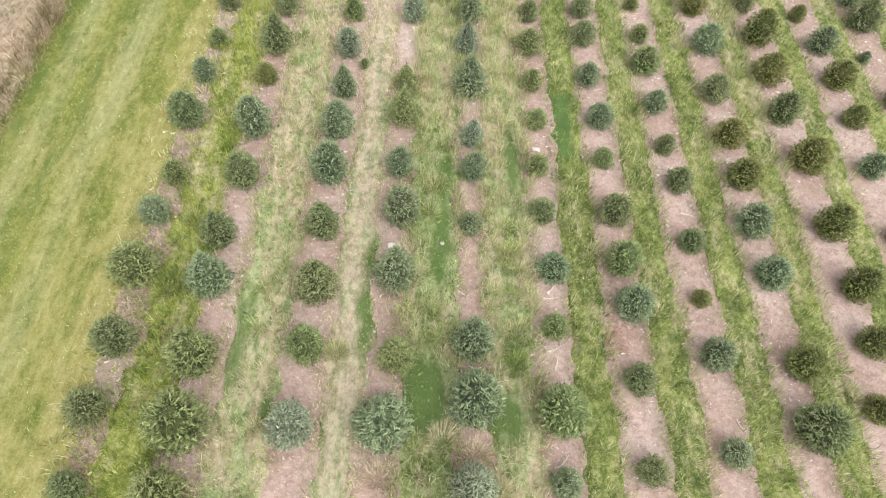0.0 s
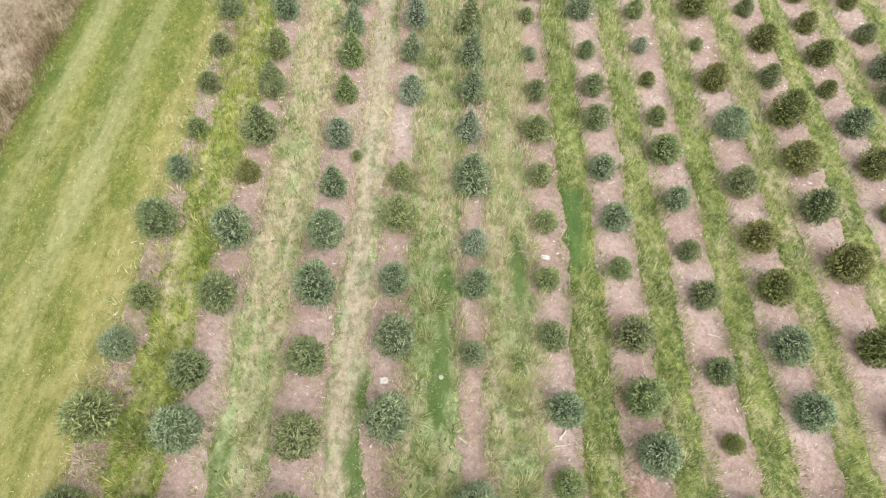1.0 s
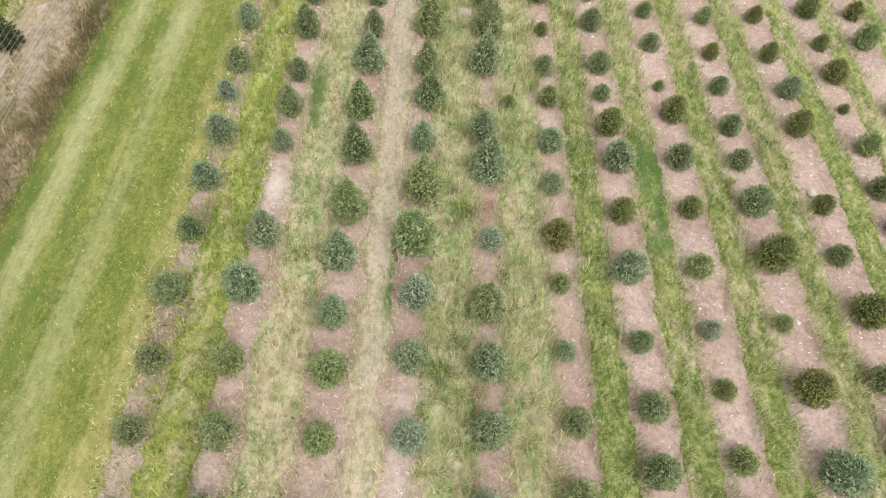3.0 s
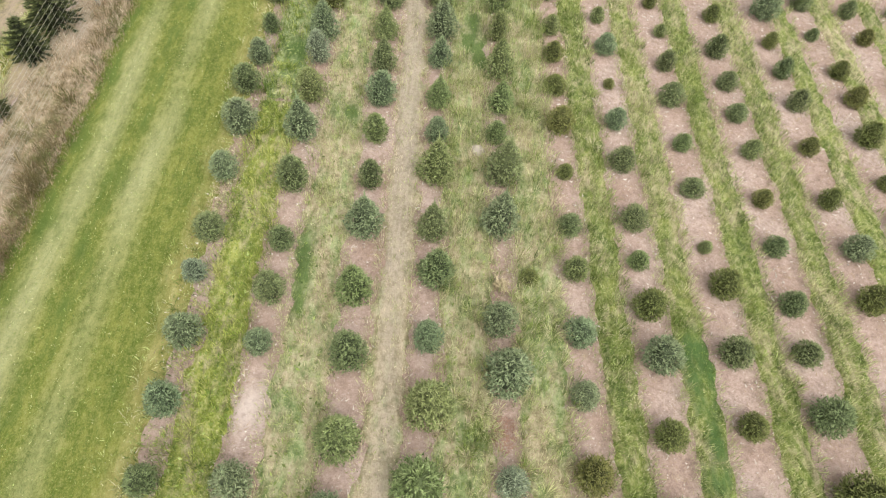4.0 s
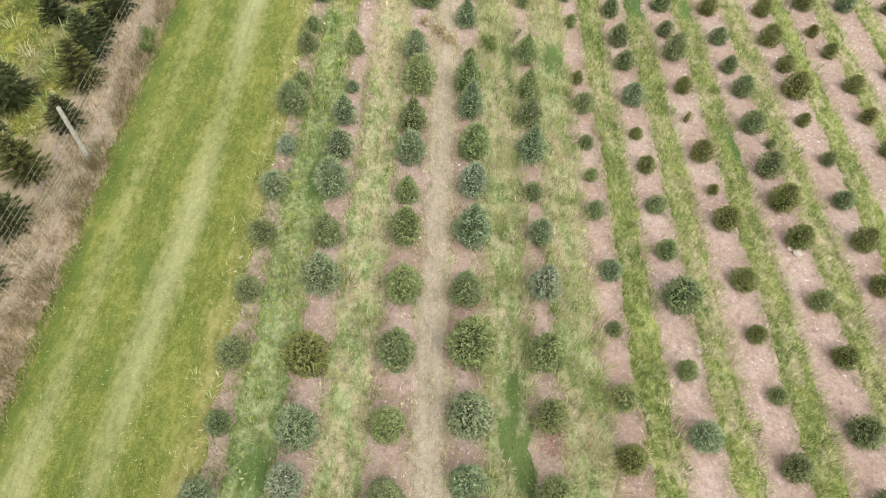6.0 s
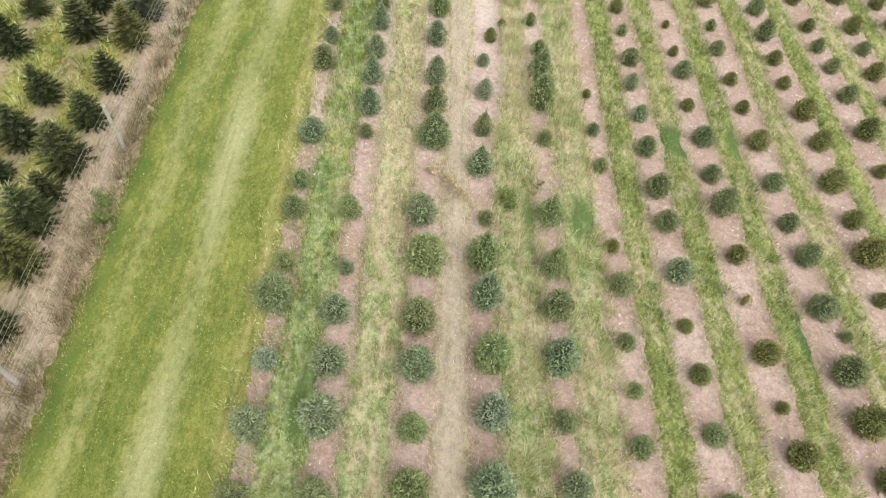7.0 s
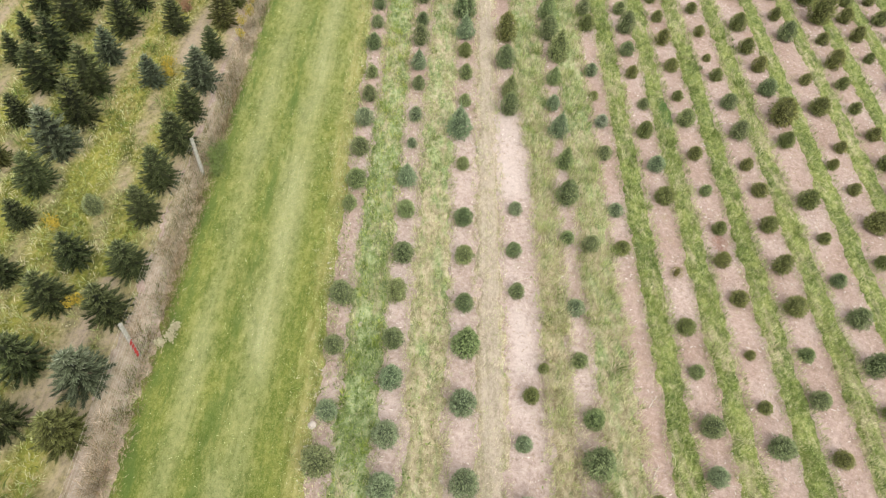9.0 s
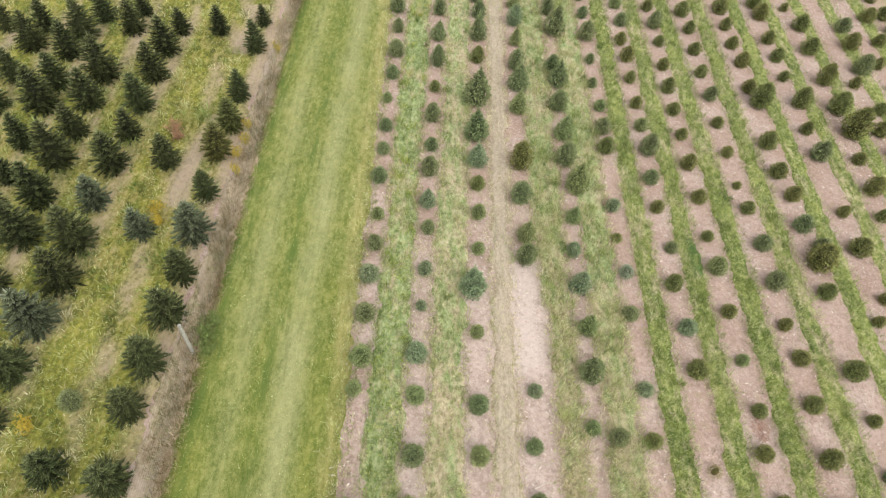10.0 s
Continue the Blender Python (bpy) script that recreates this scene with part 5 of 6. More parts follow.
plant_row(9, [
    (4.3, 0.01, 0.33, "o"), (5.8, 0.34, 0.38, "o"), (7.2, 0.39, 0.45, "o"), (8.9, 0.22, 0.46, "o"), (11.0, 0.17, 0.50, "o"), (12.7, -0.12, 0.47, "d"),
    (14.3, -0.16, 0.48, "o"), (16.0, -0.11, 0.51, "O"), (17.5, -0.25, 0.35, "d"), (19.2, -0.01, 0.45, "o"), (20.8, -0.23, 0.31, "d"), (22.4, -0.17, 0.29, "o"),
    (25.3, -0.05, 0.38, "o"), (26.9, 0.12, 0.38, "s"), (28.5, -0.12, 0.32, "o"), (30.5, -0.08, 0.31, "o"), (32.4, 0.11, 0.36, "d"), (33.9, 0.06, 0.34, "d"),
    (35.4, 0.06, 0.28, "o"), (37.1, 0.27, 0.51, "s"), (38.8, 0.09, 0.35, "o"), (40.3, 0.10, 0.38, "o"),
])
plant_row(9, [
    (41.8, 0.04, 0.31, "d"), (43.5, 0.17, 0.26, "d"), (45.2, -0.10, 0.24, "o"), (46.7, 0.03, 0.47, "o"), (48.0, 0.10, 0.33, "o"), (49.5, -0.07, 0.43, "o"),
    (51.3, 0.13, 0.36, "o"), (52.8, 0.02, 0.41, "o"), (54.3, -0.20, 0.27, "o"), (55.7, -0.15, 0.30, "o"), (57.2, -0.14, 0.38, "D"), (58.9, -0.04, 0.37, "d"),
    (60.4, -0.17, 0.27, "d"), (62.2, -0.05, 0.24, "o"), (63.9, -0.13, 0.40, "d"), (67.1, -0.01, 0.36, "d"), (68.5, 0.19, 0.54, "O"), (69.3, 0.52, 0.33, "d"),
    (70.3, 0.10, 0.39, "d"), (71.9, 0.15, 0.36, "d"), (73.2, -0.10, 0.39, "d"), (75.0, -0.08, 0.43, "o"),
])
plant_row(9, [
    (77.8, 0.28, 0.51, "D"), (78.8, 0.01, 0.34, "d"), (80.8, 0.16, 0.38, "d"), (82.3, -0.02, 0.33, "d"), (83.9, -0.02, 0.34, "o"), (85.5, 0.00, 0.44, "d"),
    (87.1, 0.00, 0.40, "d"), (88.7, 0.00, 0.33, "d"),
])
plant_row(10, [
    (8.7, -0.10, 0.33, "s"), (10.9, -0.08, 0.37, "s"), (12.7, 0.05, 0.36, "o"), (14.3, 0.07, 0.48, "o"), (15.8, -0.00, 0.46, "s"), (17.2, -0.36, 0.28, "o"),
    (18.7, -0.13, 0.44, "o"), (20.2, -0.14, 0.36, "o"), (21.8, -0.04, 0.36, "o"), (23.1, -0.09, 0.37, "d"), (24.7, 0.08, 0.35, "g"), (26.3, -0.03, 0.18, "o"),
    (27.8, 0.11, 0.40, "o"), (29.3, 0.14, 0.28, "o"), (31.1, 0.18, 0.42, "o"), (32.8, 0.36, 0.37, "o"), (34.1, 0.27, 0.34, "o"), (36.0, -0.03, 0.24, "d"),
    (37.8, 0.05, 0.40, "d"), (39.2, -0.05, 0.29, "d"), (40.7, 0.31, 0.25, "o"), (42.5, 0.46, 0.30, "o"),
])
plant_row(10, [
    (44.1, 0.50, 0.28, "o"), (45.6, 0.37, 0.29, "o"), (47.2, 0.43, 0.34, "o"), (49.0, 0.15, 0.28, "o"), (50.2, -0.10, 0.26, "o"), (52.0, 0.04, 0.41, "o"),
    (53.9, 0.08, 0.35, "d"), (55.5, 0.02, 0.30, "d"), (56.7, -0.16, 0.29, "d"), (58.0, -0.15, 0.30, "o"), (59.9, -0.18, 0.30, "o"), (61.3, -0.31, 0.26, "o"),
    (63.0, 0.11, 0.45, "o"), (64.7, -0.10, 0.26, "o"), (66.0, -0.49, 0.23, "d"), (67.0, 0.14, 0.26, "o"), (69.3, -0.05, 0.42, "o"), (71.2, -0.03, 0.27, "o"),
    (74.5, 0.05, 0.43, "D"), (76.1, -0.06, 0.32, "o"), (78.0, 0.22, 0.44, "D"), (79.9, -0.03, 0.29, "o"),
])
plant_row(10, [
    (81.5, 0.06, 0.36, "o"), (83.0, 0.00, 0.37, "d"), (85.2, 0.13, 0.44, "d"), (86.3, 0.04, 0.44, "o"), (88.0, 0.03, 0.24, "o"), (89.3, -0.06, 0.30, "d"),
])
plant_row(11, [
    (13.5, -0.06, 0.45, "d"), (15.4, -0.44, 0.20, "s"), (17.1, 0.03, 0.52, "d"), (18.3, -0.01, 0.44, "s"), (19.9, -0.01, 0.34, "d"), (21.6, -0.00, 0.35, "o"),
    (23.1, -0.23, 0.29, "o"), (24.8, 0.06, 0.39, "o"), (26.3, -0.08, 0.38, "o"), (29.6, -0.05, 0.42, "g"), (31.1, 0.10, 0.32, "o"), (33.5, 0.61, 0.41, "d"),
    (36.0, 0.08, 0.30, "o"), (37.5, -0.08, 0.32, "d"), (39.1, 0.04, 0.46, "d"), (41.1, 0.08, 0.39, "g"), (42.6, 0.01, 0.35, "d"), (44.0, -0.06, 0.30, "s"),
    (46.1, 0.38, 0.36, "o"), (48.0, 0.46, 0.37, "o"), (52.1, -0.02, 0.40, "s"), (53.8, -0.10, 0.31, "g"),
])
plant_row(11, [
    (55.3, -0.20, 0.36, "o"), (56.8, -0.07, 0.31, "d"), (58.2, -0.04, 0.39, "o"), (60.3, 0.03, 0.44, "o"), (61.9, -0.05, 0.36, "d"), (63.1, -0.56, 0.35, "o"),
    (64.5, -0.13, 0.43, "D"), (66.2, -0.06, 0.38, "d"), (67.9, 0.04, 0.32, "o"), (69.5, -0.14, 0.29, "o"), (71.1, -0.19, 0.31, "o"), (72.6, -0.08, 0.41, "D"),
    (74.4, 0.02, 0.33, "o"), (76.2, 0.36, 0.62, "D"), (77.8, 0.19, 0.51, "D"), (79.9, 0.22, 0.46, "D"), (82.4, 0.24, 0.48, "d"), (84.5, 0.38, 0.47, "d"),
    (86.2, -0.00, 0.26, "o"), (87.7, 0.13, 0.29, "d"), (89.6, 0.04, 0.35, "g"),
])
plant_row(12, [
    (18.1, -0.00, 0.29, "d"), (19.9, -0.06, 0.41, "d"), (21.6, 0.04, 0.26, "g"), (23.2, -0.10, 0.34, "d"), (24.8, -0.00, 0.45, "s"), (31.1, 0.14, 0.44, "d"),
    (32.8, 0.14, 0.36, "d"), (34.2, -0.07, 0.32, "g"), (36.1, 0.05, 0.33, "g"), (37.7, -0.06, 0.33, "g"), (39.2, 0.05, 0.39, "d"), (40.7, -0.13, 0.33, "d"),
    (42.7, 0.06, 0.32, "o"), (44.2, -0.08, 0.32, "o"), (45.8, -0.24, 0.39, "o"), (47.4, 0.04, 0.34, "o"), (48.9, -0.08, 0.26, "d"), (52.2, -0.00, 0.33, "o"),
    (55.2, -0.08, 0.24, "d"), (57.2, 0.11, 0.27, "o"), (58.6, -0.04, 0.41, "d"), (60.1, -0.15, 0.36, "o"),
])
plant_row(12, [
    (63.6, 0.08, 0.30, "o"), (65.0, 0.10, 0.25, "s"), (66.8, 0.01, 0.42, "o"), (71.0, 0.57, 0.50, "d"), (73.2, -0.01, 0.25, "d"), (74.9, 0.01, 0.37, "o"),
    (76.4, -0.09, 0.39, "o"), (77.9, 0.43, 0.36, "o"), (79.8, -0.09, 0.30, "o"), (81.0, 0.64, 0.47, "D"), (83.1, 0.80, 0.46, "d"), (84.6, 0.90, 0.41, "d"),
    (88.0, -0.02, 0.26, "d"),
])
plant_row(13, [
    (34.5, -0.03, 0.31, "s"), (42.5, 0.14, 0.42, "d"), (44.0, -0.16, 0.43, "d"), (47.3, -0.01, 0.42, "d"), (49.1, 0.12, 0.34, "d"), (50.4, -0.05, 0.30, "d"),
    (52.2, -0.07, 0.37, "g"), (55.3, 0.04, 0.29, "o"), (58.6, -0.10, 0.44, "d"), (60.4, -0.04, 0.35, "d"), (63.6, 0.03, 0.39, "s"), (65.3, 0.09, 0.26, "d"),
    (66.9, 0.02, 0.32, "s"), (68.3, -0.08, 0.41, "o"), (70.1, -0.01, 0.25, "g"), (71.7, -0.09, 0.33, "d"), (73.3, 0.09, 0.25, "s"), (74.9, 0.01, 0.38, "g"),
    (76.5, -0.09, 0.41, "o"), (78.2, -0.03, 0.31, "d"), (79.8, -0.05, 0.25, "o"), (81.5, -0.16, 0.32, "o"),
])
plant_row(13, [
    (83.6, 0.70, 0.35, "o"), (85.8, 0.85, 0.45, "d"), (88.0, 0.04, 0.41, "s"), (89.3, -0.22, 0.32, "g"),
])
plant_row(14, [
    (71.4, 0.05, 0.39, "g"), (73.3, -0.00, 0.34, "o"), (74.8, -0.03, 0.38, "d"), (76.4, -0.09, 0.42, "d"), (78.2, 0.09, 0.30, "o"), (81.2, -0.09, 0.36, "s"),
    (83.2, 0.01, 0.41, "d"), (84.8, 0.13, 0.41, "d"), (86.2, 0.08, 0.42, "o"), (87.9, -0.02, 0.34, "d"), (89.6, -0.01, 0.39, "o"),
])
plant_large_row(-12.35, [
    (21.2, 0.15, 0.59, "Q"), (22.3, 0.15, 0.40, "Q"), (26.5, 0.15, 0.42, "Q"), (29.7, 0.15, 0.38, "Q"), (32.1, 0.15, 0.54, "Q"), (33.6, 0.31, 0.69, "Q"),
    (35.5, 0.15, 0.40, "Q"), (37.1, 0.43, 0.63, "Q"), (39.0, 0.23, 0.63, "Q"), (40.8, 0.05, 0.60, "P"), (42.7, 0.39, 0.48, "Q"), (44.5, 0.22, 0.61, "P"),
    (45.9, -0.01, 0.62, "Q"), (46.9, -0.07, 0.42, "Q"), (48.1, -0.00, 0.67, "Q"), (49.9, -0.02, 0.54, "Q"), (51.6, 0.07, 0.52, "Q"), (53.8, 0.01, 0.59, "P"),
    (55.4, -0.06, 0.69, "T"), (57.5, -0.14, 0.58, "Q"), (59.1, -0.05, 0.56, "Q"), (61.2, -0.29, 0.52, "Q"),
])
plant_large_row(-12.35, [
    (62.7, -0.19, 0.58, "Q"), (64.5, -0.07, 0.60, "Q"), (66.1, -0.08, 0.52, "Q"), (67.9, -0.13, 0.63, "T"), (69.8, -0.18, 0.45, "Q"), (72.0, -0.31, 0.56, "P"),
    (73.6, -0.18, 0.54, "P"), (75.5, -0.24, 0.47, "Q"), (78.9, -0.26, 0.50, "Q"), (80.9, -0.31, 0.37, "Q"),
])
plant_large_row(-14.13, [
    (36.4, 0.34, 0.65, "Q"), (41.7, 0.14, 0.73, "Q"), (43.5, 0.31, 0.65, "Q"), (47.4, 0.10, 0.48, "Q"), (48.9, 0.16, 0.60, "Q"), (50.8, 0.09, 0.51, "Q"),
    (54.0, 0.15, 0.62, "Q"), (55.7, -0.03, 0.60, "Q"), (57.7, -0.07, 0.59, "Q"), (59.3, -0.04, 0.52, "Q"), (61.2, -0.21, 0.32, "d"), (67.8, -0.22, 0.47, "T"),
    (71.3, -0.31, 0.51, "Q"), (80.0, -0.39, 0.46, "Q"),
])
plant_large_row(-16.28, [
    (52.9, 0.39, 0.57, "Q"), (55.0, 0.27, 0.46, "Q"), (56.6, 0.13, 0.57, "Q"), (58.5, 0.41, 0.42, "Q"), (60.6, -0.04, 0.43, "Q"), (62.2, -0.18, 0.60, "Q"),
    (63.9, -0.09, 0.73, "T"), (65.5, 0.05, 0.65, "Q"), (67.1, -0.06, 0.72, "Q"), (69.0, -0.13, 0.54, "T"), (70.9, -0.13, 0.63, "Q"), (72.6, -0.05, 0.48, "Q"),
    (74.4, -0.14, 0.59, "Q"), (76.4, -0.21, 0.62, "Q"), (78.2, -0.22, 0.62, "Q"), (79.8, 0.00, 0.46, "Q"),
])
plant_large_row(-18.38, [
    (63.1, 0.29, 0.39, "P"), (65.2, 0.13, 0.47, "Q"), (67.2, 0.15, 0.66, "Q"), (69.0, 0.01, 0.64, "Q"), (70.9, -0.12, 0.67, "Q"), (72.5, -0.03, 0.54, "Q"),
    (74.3, -0.16, 0.63, "Q"), (76.1, -0.20, 0.71, "Q"), (79.6, -0.05, 0.56, "Q"), (81.0, -0.01, 0.42, "Q"),
])
plant_large_row(-20.11, [
    (68.5, 0.27, 0.43, "Q"), (69.9, 0.22, 0.41, "Q"), (71.7, -0.03, 0.51, "Q"), (73.9, -0.18, 0.67, "Q"), (75.3, -0.13, 0.58, "Q"), (78.8, -0.30, 0.65, "Q"),
    (80.3, 0.16, 0.52, "Q"),
])
plant_large_row(-21.60, [
    (73.7, -0.50, 0.53, "Q"), (75.6, -0.58, 0.51, "Q"), (77.4, 1.09, 0.58, "Q"),
])
plant_large_row(-22.84, [
    (77.8, 0.56, 0.63, "Q"), (79.0, -1.12, 0.45, "Q"), (79.2, 0.56, 0.50, "Q"),
])


# ---- small things ----
def lump(seed, r, squash=0.6):
    """A rough stone-like lump."""
    rng = random.Random(seed)
    bm = bmesh.new()
    bmesh.ops.create_icosphere(bm, subdivisions=2, radius=r)
    for v in bm.verts:
        v.co *= 1 + 0.16 * noise.noise(v.co * 4 / r * 0.35 + Vector((seed, 0, 0))) + rng.uniform(-0.05, 0.05)
        v.co.z *= squash
    return bm


def thing(name, bm, mat, at, label, category, turn=0, group=""):
    me = bpy.data.meshes.new(name)
    bm.to_mesh(me)
    bm.free()
    me.materials.append(mat)
    ob = new(name, me)
    ob.matrix_basis = pose(*at, 0, 0, turn)
    return tagged(ob, label, category, group)


for i, (sx, sy, r) in enumerate(((10.26, 22.9, 0.13), (0.75, 7.8, 0.06), (-5.84, 54.7, 0.10), (-6.15, 54.4, 0.12), (0.81, 29.5, 0.2), (8.2, 10.9, 0.07), (8.8, 39.8, 0.13), (8.65, 39.95, 0.08), (-5.2, 57.6, 0.08), (6.1, 16.2, 0.07))):
    thing("stone", lump(40 + i, r), STONE, (sx, sy, 0.02 + r * 0.3), "pale weathered field stone lying on bare soil", "stone", 37 * i, "field stones")


def scatter_stones():
    """Pebbles worked up from the soil, joined."""
    rng = np.random.default_rng(77)
    shape = np.array([(1, 0, 0), (-1, 0, 0), (0, 1, 0), (0, -1, 0), (0, 0, 0.7), (0, 0, -0.7)], float)
    tris = np.array([(0, 2, 4), (2, 1, 4), (1, 3, 4), (3, 0, 4), (2, 0, 5), (1, 2, 5), (3, 1, 5), (0, 3, 5)])
    vs, fs = [], []
    for k in range(15):
        x, y = scatter(lambda y, k=k: row_x(k, y) - 0.5, lambda y, k=k: row_x(k, y) + 0.5, 0 if k < 9 else 10, FAR - 1, 2.2, 800 + k, 0.9)
        for px, py in zip(x, y):
            r = rng.uniform(0.012, 0.038)
            a = rng.uniform(0, 6.28)
            v = shape * rng.uniform(0.7, 1.2, (6, 1)) * r
            v = np.stack([v[:, 0] * np.cos(a) - v[:, 1] * np.sin(a), v[:, 0] * np.sin(a) + v[:, 1] * np.cos(a), v[:, 2]], -1) + (px, py, 0.022 + 0.3 * r)
            fs.append(tris + 6 * len(vs))
            vs.append(v)
    tagged(new("pebbles", mesh_from("pebbles", np.concatenate(vs), np.concatenate(fs), STONE)), "small pale stones strewn over bare soil", "stones", kind="stuff")


scatter_stones()


def stick(x, y, turn, size, seed):
    """A bleached branch: a bent tapering stem and a fork, as one mesh."""
    rng = random.Random(seed)
    bm = bmesh.new()
    at, heading = Vector((0, 0, 0)), 0.0
    for i in range(4):
        step = size / 4
        heading += rng.uniform(-0.35, 0.35)
        d = Vector((math.cos(heading), math.sin(heading), 0))
        m = Matrix.Translation(at + d * step / 2) @ d.to_track_quat("Z", "Y").to_matrix().to_4x4()
        bmesh.ops.create_cone(bm, segments=6, radius1=0.016 * (1 - 0.2 * i), radius2=0.016 * (0.85 - 0.2 * i), depth=step * 1.05, cap_ends=True, matrix=m)
        at = at + d * step
        if i in (1, 2):
            e = Vector((math.cos(heading + 0.8), math.sin(heading + 0.8), 0.15))
            m = Matrix.Translation(at + e * step * 0.4) @ e.to_track_quat("Z", "Y").to_matrix().to_4x4()
            bmesh.ops.create_cone(bm, segments=5, radius1=0.009, radius2=0.004, depth=step * 0.8, cap_ends=True, matrix=m)
    thing("stick", bm, STICK, (x, y, 0.03), "bleached dead branch lying on bare soil", "stick", turn, "fallen sticks")


for i, (x, y, turn, size) in enumerate(((2.75, 5.55, -35, 0.55), (3.0, 5.25, 20, 0.45), (3.15, 4.85, 60, 0.4), (1.25, 4.6, 35, 0.4), (3.1, 6.65, 45, 0.45), (3.0, 6.5, 15, 0.4),
                                        (3.2, 6.75, 70, 0.35), (6.8, 4.0, -60, 0.35), (3.0, 2.9, 10, 0.4), (4.9, 13.2, 30, 0.3), (6.6, 9.1, -20, 0.35), (3.3, 55.5, 60, 0.5),
                                        (1.49, 4.79, 40, 0.35), (1.12, 6.61, -30, 0.3), (-0.48, 3.38, -20, 0.4), (-0.6, 3.2, 30, 0.35), (2.62, 3.3, 80, 0.4), (2.36, 5.66, -50, 0.5), (1.81, 3.72, 0, 0.25), (3.1, 53.5, 80, 0.45), (3.4, 51.5, 100, 0.5), (3.0, 57.0, 50, 0.4), (1.5, 41.2, 90, 0.4), (-0.5, 59.5, 20, 0.6))):
    stick(x, y, turn, size, 60 + i)


def crumpled_sheet(x, y, w, h, turn, label, category):
    bm = bmesh.new()
    bmesh.ops.create_grid(bm, x_segments=7, y_segments=5, size=0.5)
    for v in bm.verts:
        v.co.x *= w
        v.co.y *= h
        v.co.z = 0.02 + 0.025 * noise.noise(v.co * 22)
    bmesh.ops.solidify(bm, geom=bm.faces[:], thickness=0.003)
    thing("paper_tag", bm, TAG_WHITE, (x, y, 0.035), label, category, turn)


crumpled_sheet(-0.4, 7.66, 0.17, 0.13, 5, "crumpled white paper lying on bare soil", "paper")
crumpled_sheet(3.11, 10.85, 0.20, 0.12, -8, "white plastic tag lying on bare soil", "tag")


def red_tape():
    """Flagging tape tied down the wire fence in four folded loops."""
    tape = tagged(new("flagging_tape"), "faded red flagging tape tied to a wire fence", "tape")
    tape.location = (-11.2, 55.95, 0.0)
    for i, z in enumerate((0.50, 0.70, 0.90, 1.10)):
        bm = bmesh.new()
        bmesh.ops.create_grid(bm, x_segments=2, y_segments=8, size=0.5)
        for v in bm.verts:
            u = v.co.y
            v.co = Vector((0.022 + 0.05 * math.sin(u * 5 + i) ** 2, v.co.x * 0.10 + 0.05 * u, 0.13 * u))
        bmesh.ops.solidify(bm, geom=bm.faces[:], thickness=0.004)
        ob = part("loop", bm, TAPE_RED, tape)
        ob.location = (0, 0.012 * i, z)


red_tape()


def leafy_clump(name, x, y, r, high, stem_mat, head_mat, label, category, stems, seed):
    """A weed: upright stems fanning from one root, each with a leafy or flowering head."""
    rng = np.random.default_rng(seed)
    weed = tagged(new(name), label, category)
    weed.location = (x, y, 0.03)
    sv, sf, hv, hf = [], [], [], []
    for i in range(stems):
        a, lean = rng.uniform(0, 6.28), rng.uniform(0.1, 1.0) * r
        top = np.array((np.cos(a) * lean, np.sin(a) * lean, high * rng.uniform(0.65, 1.0)))
        v, f = wire_curve([(0.02 * np.cos(a), 0.02 * np.sin(a), -0.05), tuple(top * (0.45, 0.45, 0.6)), tuple(top)], 0.006)
        sf.append(f + sum(len(q) for q in sv))
        sv.append(v)
        for j in range(16):
            at = top * (0.45 + 0.55 * rng.uniform(0, 1)) + rng.normal(0, 0.05, 3)
            d = rng.normal(0, 1, 3)
            d /= np.linalg.norm(d)
            e = np.cross(d, (0.2, 0.3, 1))
            e /= np.linalg.norm(e)
            s = rng.uniform(0.03, 0.06)
            k = 4 * len(hv)
            hv.append(np.stack([at - d * s, at + e * s * 0.45, at + d * s, at - e * s * 0.45]))
            hf.append([(k, k + 1, k + 2, k + 3)])
    ob = new("stems", mesh_from("stems", np.concatenate(sv), np.concatenate(sf), stem_mat))
    ob.parent = weed
    ob = new("foliage", mesh_from("foliage", np.concatenate(hv), np.concatenate(hf), head_mat))
    ob.parent = weed
    tagged(ob, "many small leaves and flower heads", kind="stuff")


LEAF = plain_material("weed_leaf", (0.14, 0.185, 0.055), 0.8, 0, 0.4, 6)
STEM = plain_material("dry_weed_stem", (0.30, 0.25, 0.13), 0.9, 0, 0.3)
leafy_clump("goldenrod", 0.94, 10.72, 0.10, 0.4, LEAF, FLUFF, "pale yellow flowering weed in long grass", "weed", 9, 1)
for i, (x, y) in enumerate(((-11.75, 73.4), (-11.7, 72.5), (-11.85, 71.7), (-11.7, 70.8), (-11.55, 78.6))):
    leafy_clump("goldenrod", x, y, 0.25, 0.7, LEAF, FLOWER, "yellow flowering goldenrod beside a wire fence", "weed", 14, 10 + i)
for i, (x, y) in enumerate(((-10.55, 56.7), (-10.75, 56.5), (-10.5, 57.0))):
    leafy_clump("seeding_weed", x, y, 0.13, 0.4, STEM, FLUFF, "pale fluffy seeding weed beside a mown lane", "weed", 12, 20 + i)
for i, (x, y, r, h) in enumerate(((-10.95, 63.6, 0.42, 0.9), (-10.8, 63.1, 0.35, 0.7), (-10.9, 64.1, 0.35, 0.7), (-10.85, 46.6, 0.3, 0.6), (-10.7, 46.0, 0.3, 0.55))):
    leafy_clump("weed_bush", x, y, r, h, LEAF, LEAF, "leafy green weed bush at the foot of a fence", "weed", 26, 30 + i)

RUST = plain_material("rusty_weed_leaf", (0.34, 0.20, 0.12), 0.9, 0, 0.3, 6)
BROWN = plain_material("withered_weed_leaf", (0.50, 0.42, 0.27), 0.9, 0, 0.35, 6)
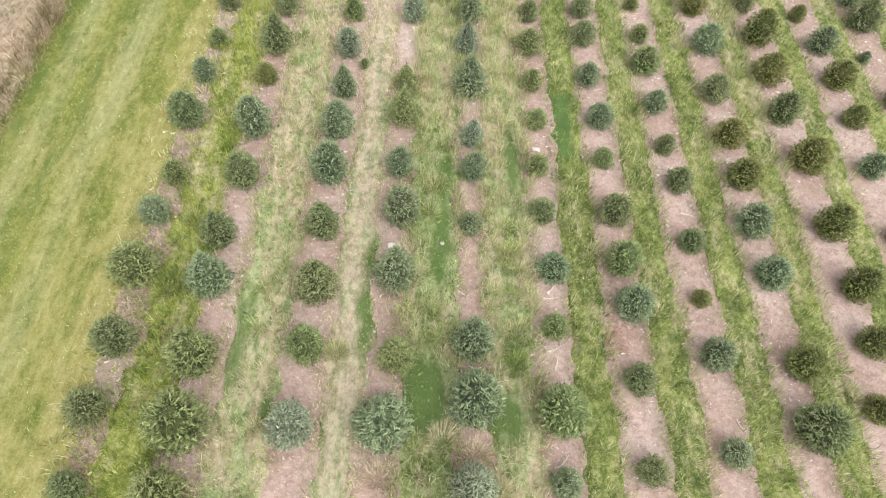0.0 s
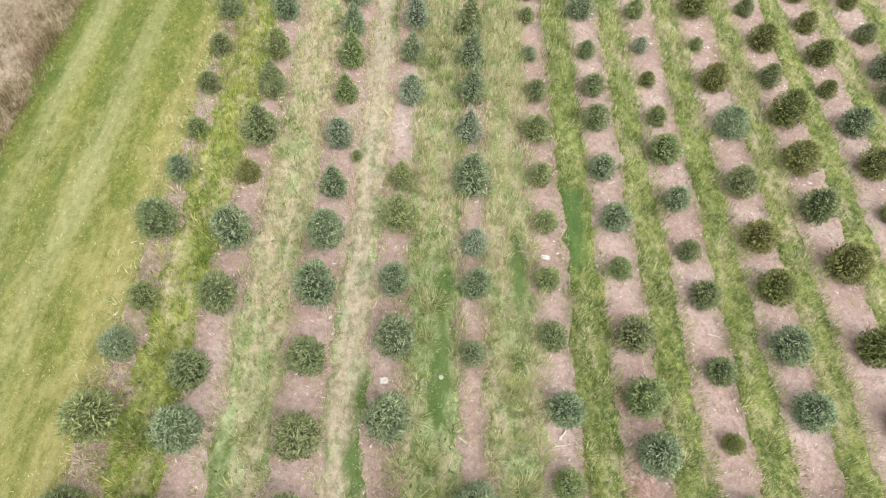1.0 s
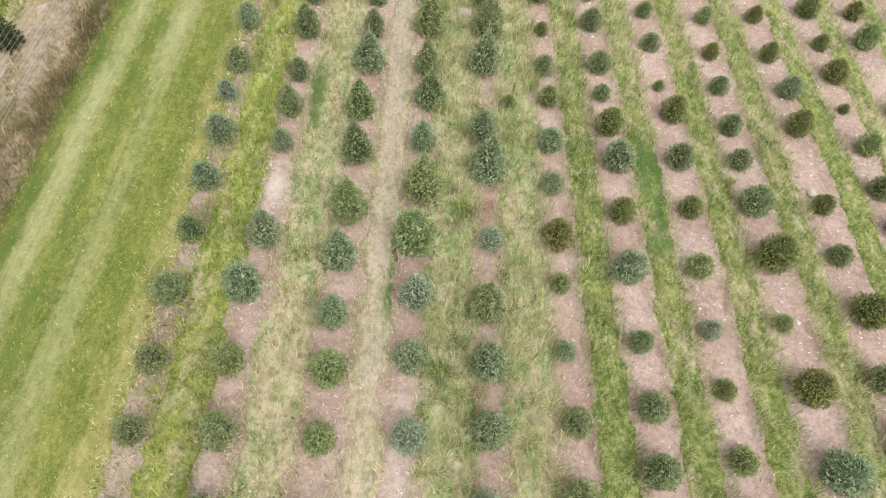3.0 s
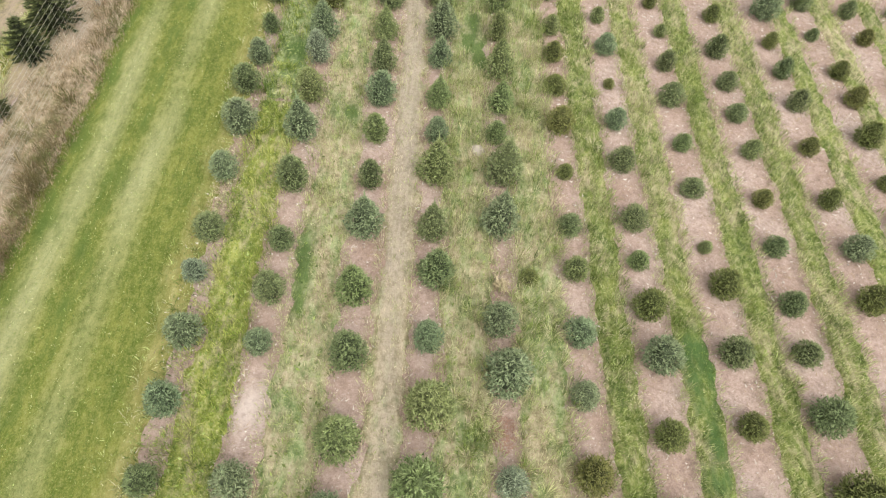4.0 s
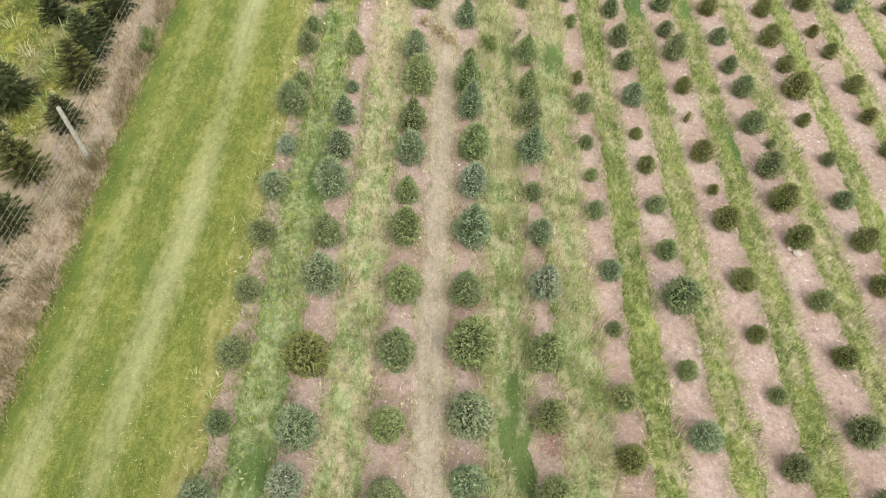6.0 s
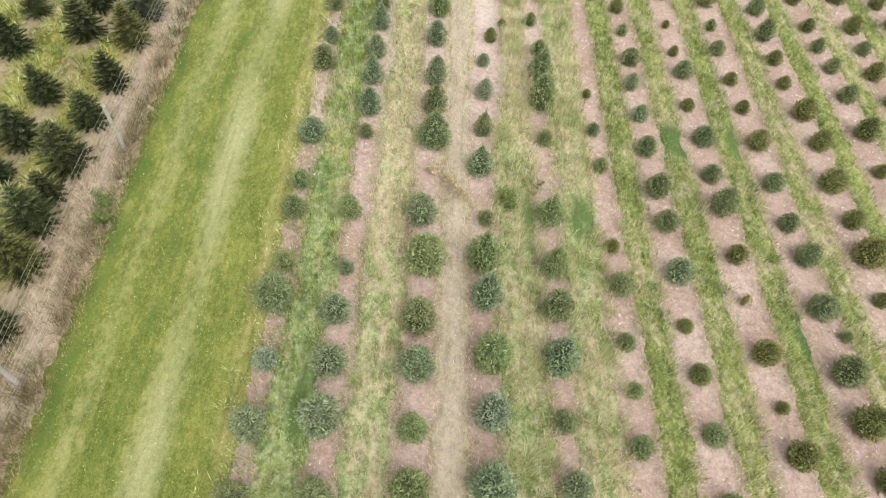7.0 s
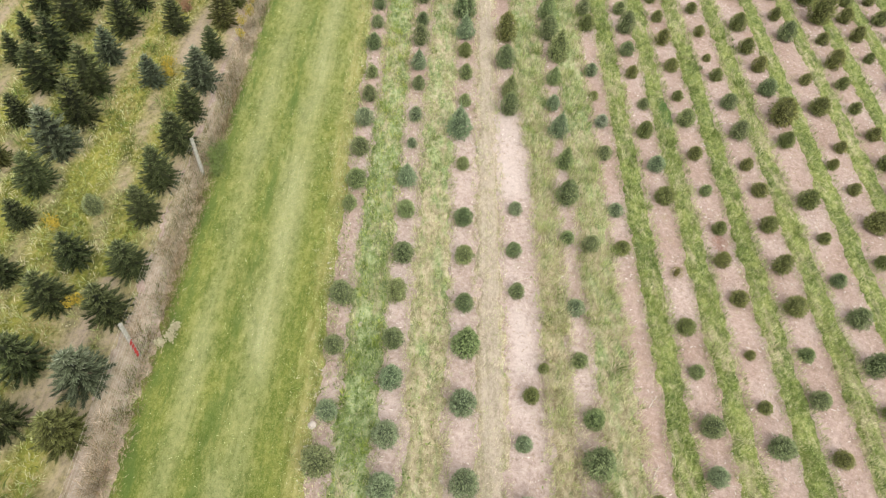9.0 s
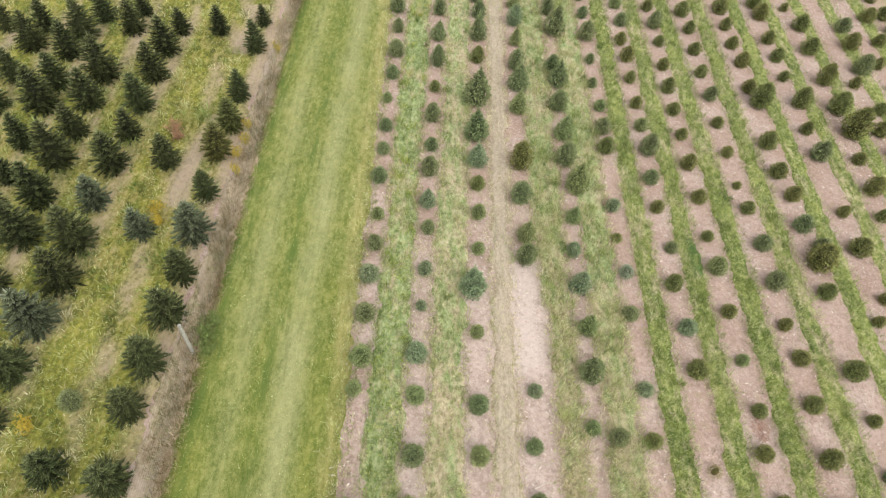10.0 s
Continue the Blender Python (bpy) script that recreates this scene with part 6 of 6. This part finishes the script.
for i, (x, y, r, h) in enumerate(((-1.12, 48.0, 0.42, 0.32), (-1.45, 48.4, 0.25, 0.25), (-1.98, 48.85, 0.28, 0.25), (1.34, 25.1, 0.2, 0.3), (1.65, 50.6, 0.3, 0.4))):
    leafy_clump("withered_weed", x, y, r, h, STEM, BROWN, "withered brown weed standing on bare soil", "weed", 22, 50 + i)
for i, (x, y, r, h) in enumerate(((-14.62, 72.9, 0.4, 0.7), (-14.45, 72.6, 0.3, 0.5))):
    leafy_clump("rusty_weed", x, y, r, h, STEM, RUST, "rust-brown seeding weed in uncut grass", "weed", 26, 60 + i)
for i, (x, y, r) in enumerate(((1.23, 48.45, 0.22), (-14.17, 68.7, 0.4), (-13.9, 68.2, 0.3), (-13.6, 57.6, 0.3), (-15.3, 60.4, 0.35))):
    leafy_clump("goldenrod", x, y, r, 0.5, LEAF, FLOWER if i else FLUFF, "yellow flowering weed in uncut grass" if i else "pale yellow flowering weed in long grass", "weed", 18, 70 + i)
for i, (x, y, r) in enumerate(((0.22, 48.0, 0.32), (0.35, 47.6, 0.25))):
    leafy_clump("weed_bush", x, y, r, 0.35, LEAF, LEAF, "leafy green weed among half-dry grass", "weed", 22, 80 + i)


def needle_drop(x, y, r, seed):
    """Rust-red dead needles under a tree: many tiny flakes."""
    rng = np.random.default_rng(seed)
    n = 240
    a, d = rng.uniform(0, 6.28, n), r * rng.uniform(0, 1, n) ** 0.7
    px, py, t = x + np.cos(a) * d * 0.7, y + np.sin(a) * d, rng.uniform(0, 3.14, n)
    dx, dy, z = np.cos(t) * 0.035, np.sin(t) * 0.035, 0.028 + rng.uniform(0, 0.014, n)
    v = np.stack([np.stack([px - dx, py - dy, z], -1), np.stack([px - dy * 0.3, py + dx * 0.3, z + 0.004], -1), np.stack([px + dx, py + dy, z], -1), np.stack([px + dy * 0.3, py - dx * 0.3, z + 0.004], -1)], 1)
    me = mesh_from("dead_needles", v.reshape(-1, 3), np.arange(4 * n).reshape(n, 4), RED_SOIL)
    tagged(new("dead_needles", me), "rust-red dead needles fallen on bare soil", "needles", kind="stuff")


for i, (x, y, r) in enumerate(((4.56, 5.75, 0.5), (1.53, 34.1, 0.45), (1.12, 16.9, 0.4), (6.85, 61.7, 0.4), (1.5, 27.3, 0.4), (1.35, 21.6, 0.4))):
    needle_drop(x, y, r, 90 + i)


TUSSOCKS = (
    (0.53, 9.45, 0.4, 0.6), (2.11, 9.14, 0.4, 0.5), (0.53, 6.08, 0.35, 0.55), (-1.34, 5.0, 0.3, 0.85), (0.46, 2.7, 0.35, 0.5), (2.26, 7.55, 0.35, 0.5), (2.28, 6.5, 0.35, 0.55),
    (2.46, 33.86, 0.4, 0.65), (0.52, 40.3, 0.35, 0.6), (1.0, 48.6, 0.35, 0.65), (0.42, 40.0, 0.4, 0.5), (2.24, 31.5, 0.35, 0.6), (0.79, 29.4, 0.35, 0.8), (2.22, 70.3, 0.45, 0.6),
    (0.75, 57.9, 0.35, 0.65), (0.6, 55.8, 0.35, 0.6), (0.65, 56.9, 0.3, 0.55), (0.74, 21.4, 0.35, 0.6), (-4.9, 6.3, 0.35, 0.35), (-4.85, 5.2, 0.35, 0.45), (-4.9, 8.0, 0.35, 0.4),
)
STRAW_TUSSOCKS = ((0.85, 3.3, 0.4, 0.95), (1.45, 3.05, 0.4, 1.0), (1.5, 2.5, 0.4, 0.95), (-0.35, 2.6, 0.35, 0.9), (2.4, 5.6, 0.4, 0.6), (2.3, 4.9, 0.35, 0.62), (2.35, 8.3, 0.4, 0.62))


def tussock(x, y, r, high, dry, seed):
    """A single big tuft of grass, arching outwards from its crown."""
    ob = blades("tussock", np.array([x]), np.array([y]), BLADES, "", seed, 300, high * 0.7, r * 0.7, 0.0042, 0.45, 0.03, lambda px, py: dry + 0 * px)
    tagged(ob, "big arching tussock of yellow-green grass" if dry < 0.6 else "big arching tussock of straw-coloured grass", "grass tuft", "grass tussocks")
    del ob["kind"]


for i, (x, y, r, dry) in enumerate(TUSSOCKS + STRAW_TUSSOCKS):
    tussock(x, y, r, 0.36 + 0.1 * r, dry, 1300 + i)
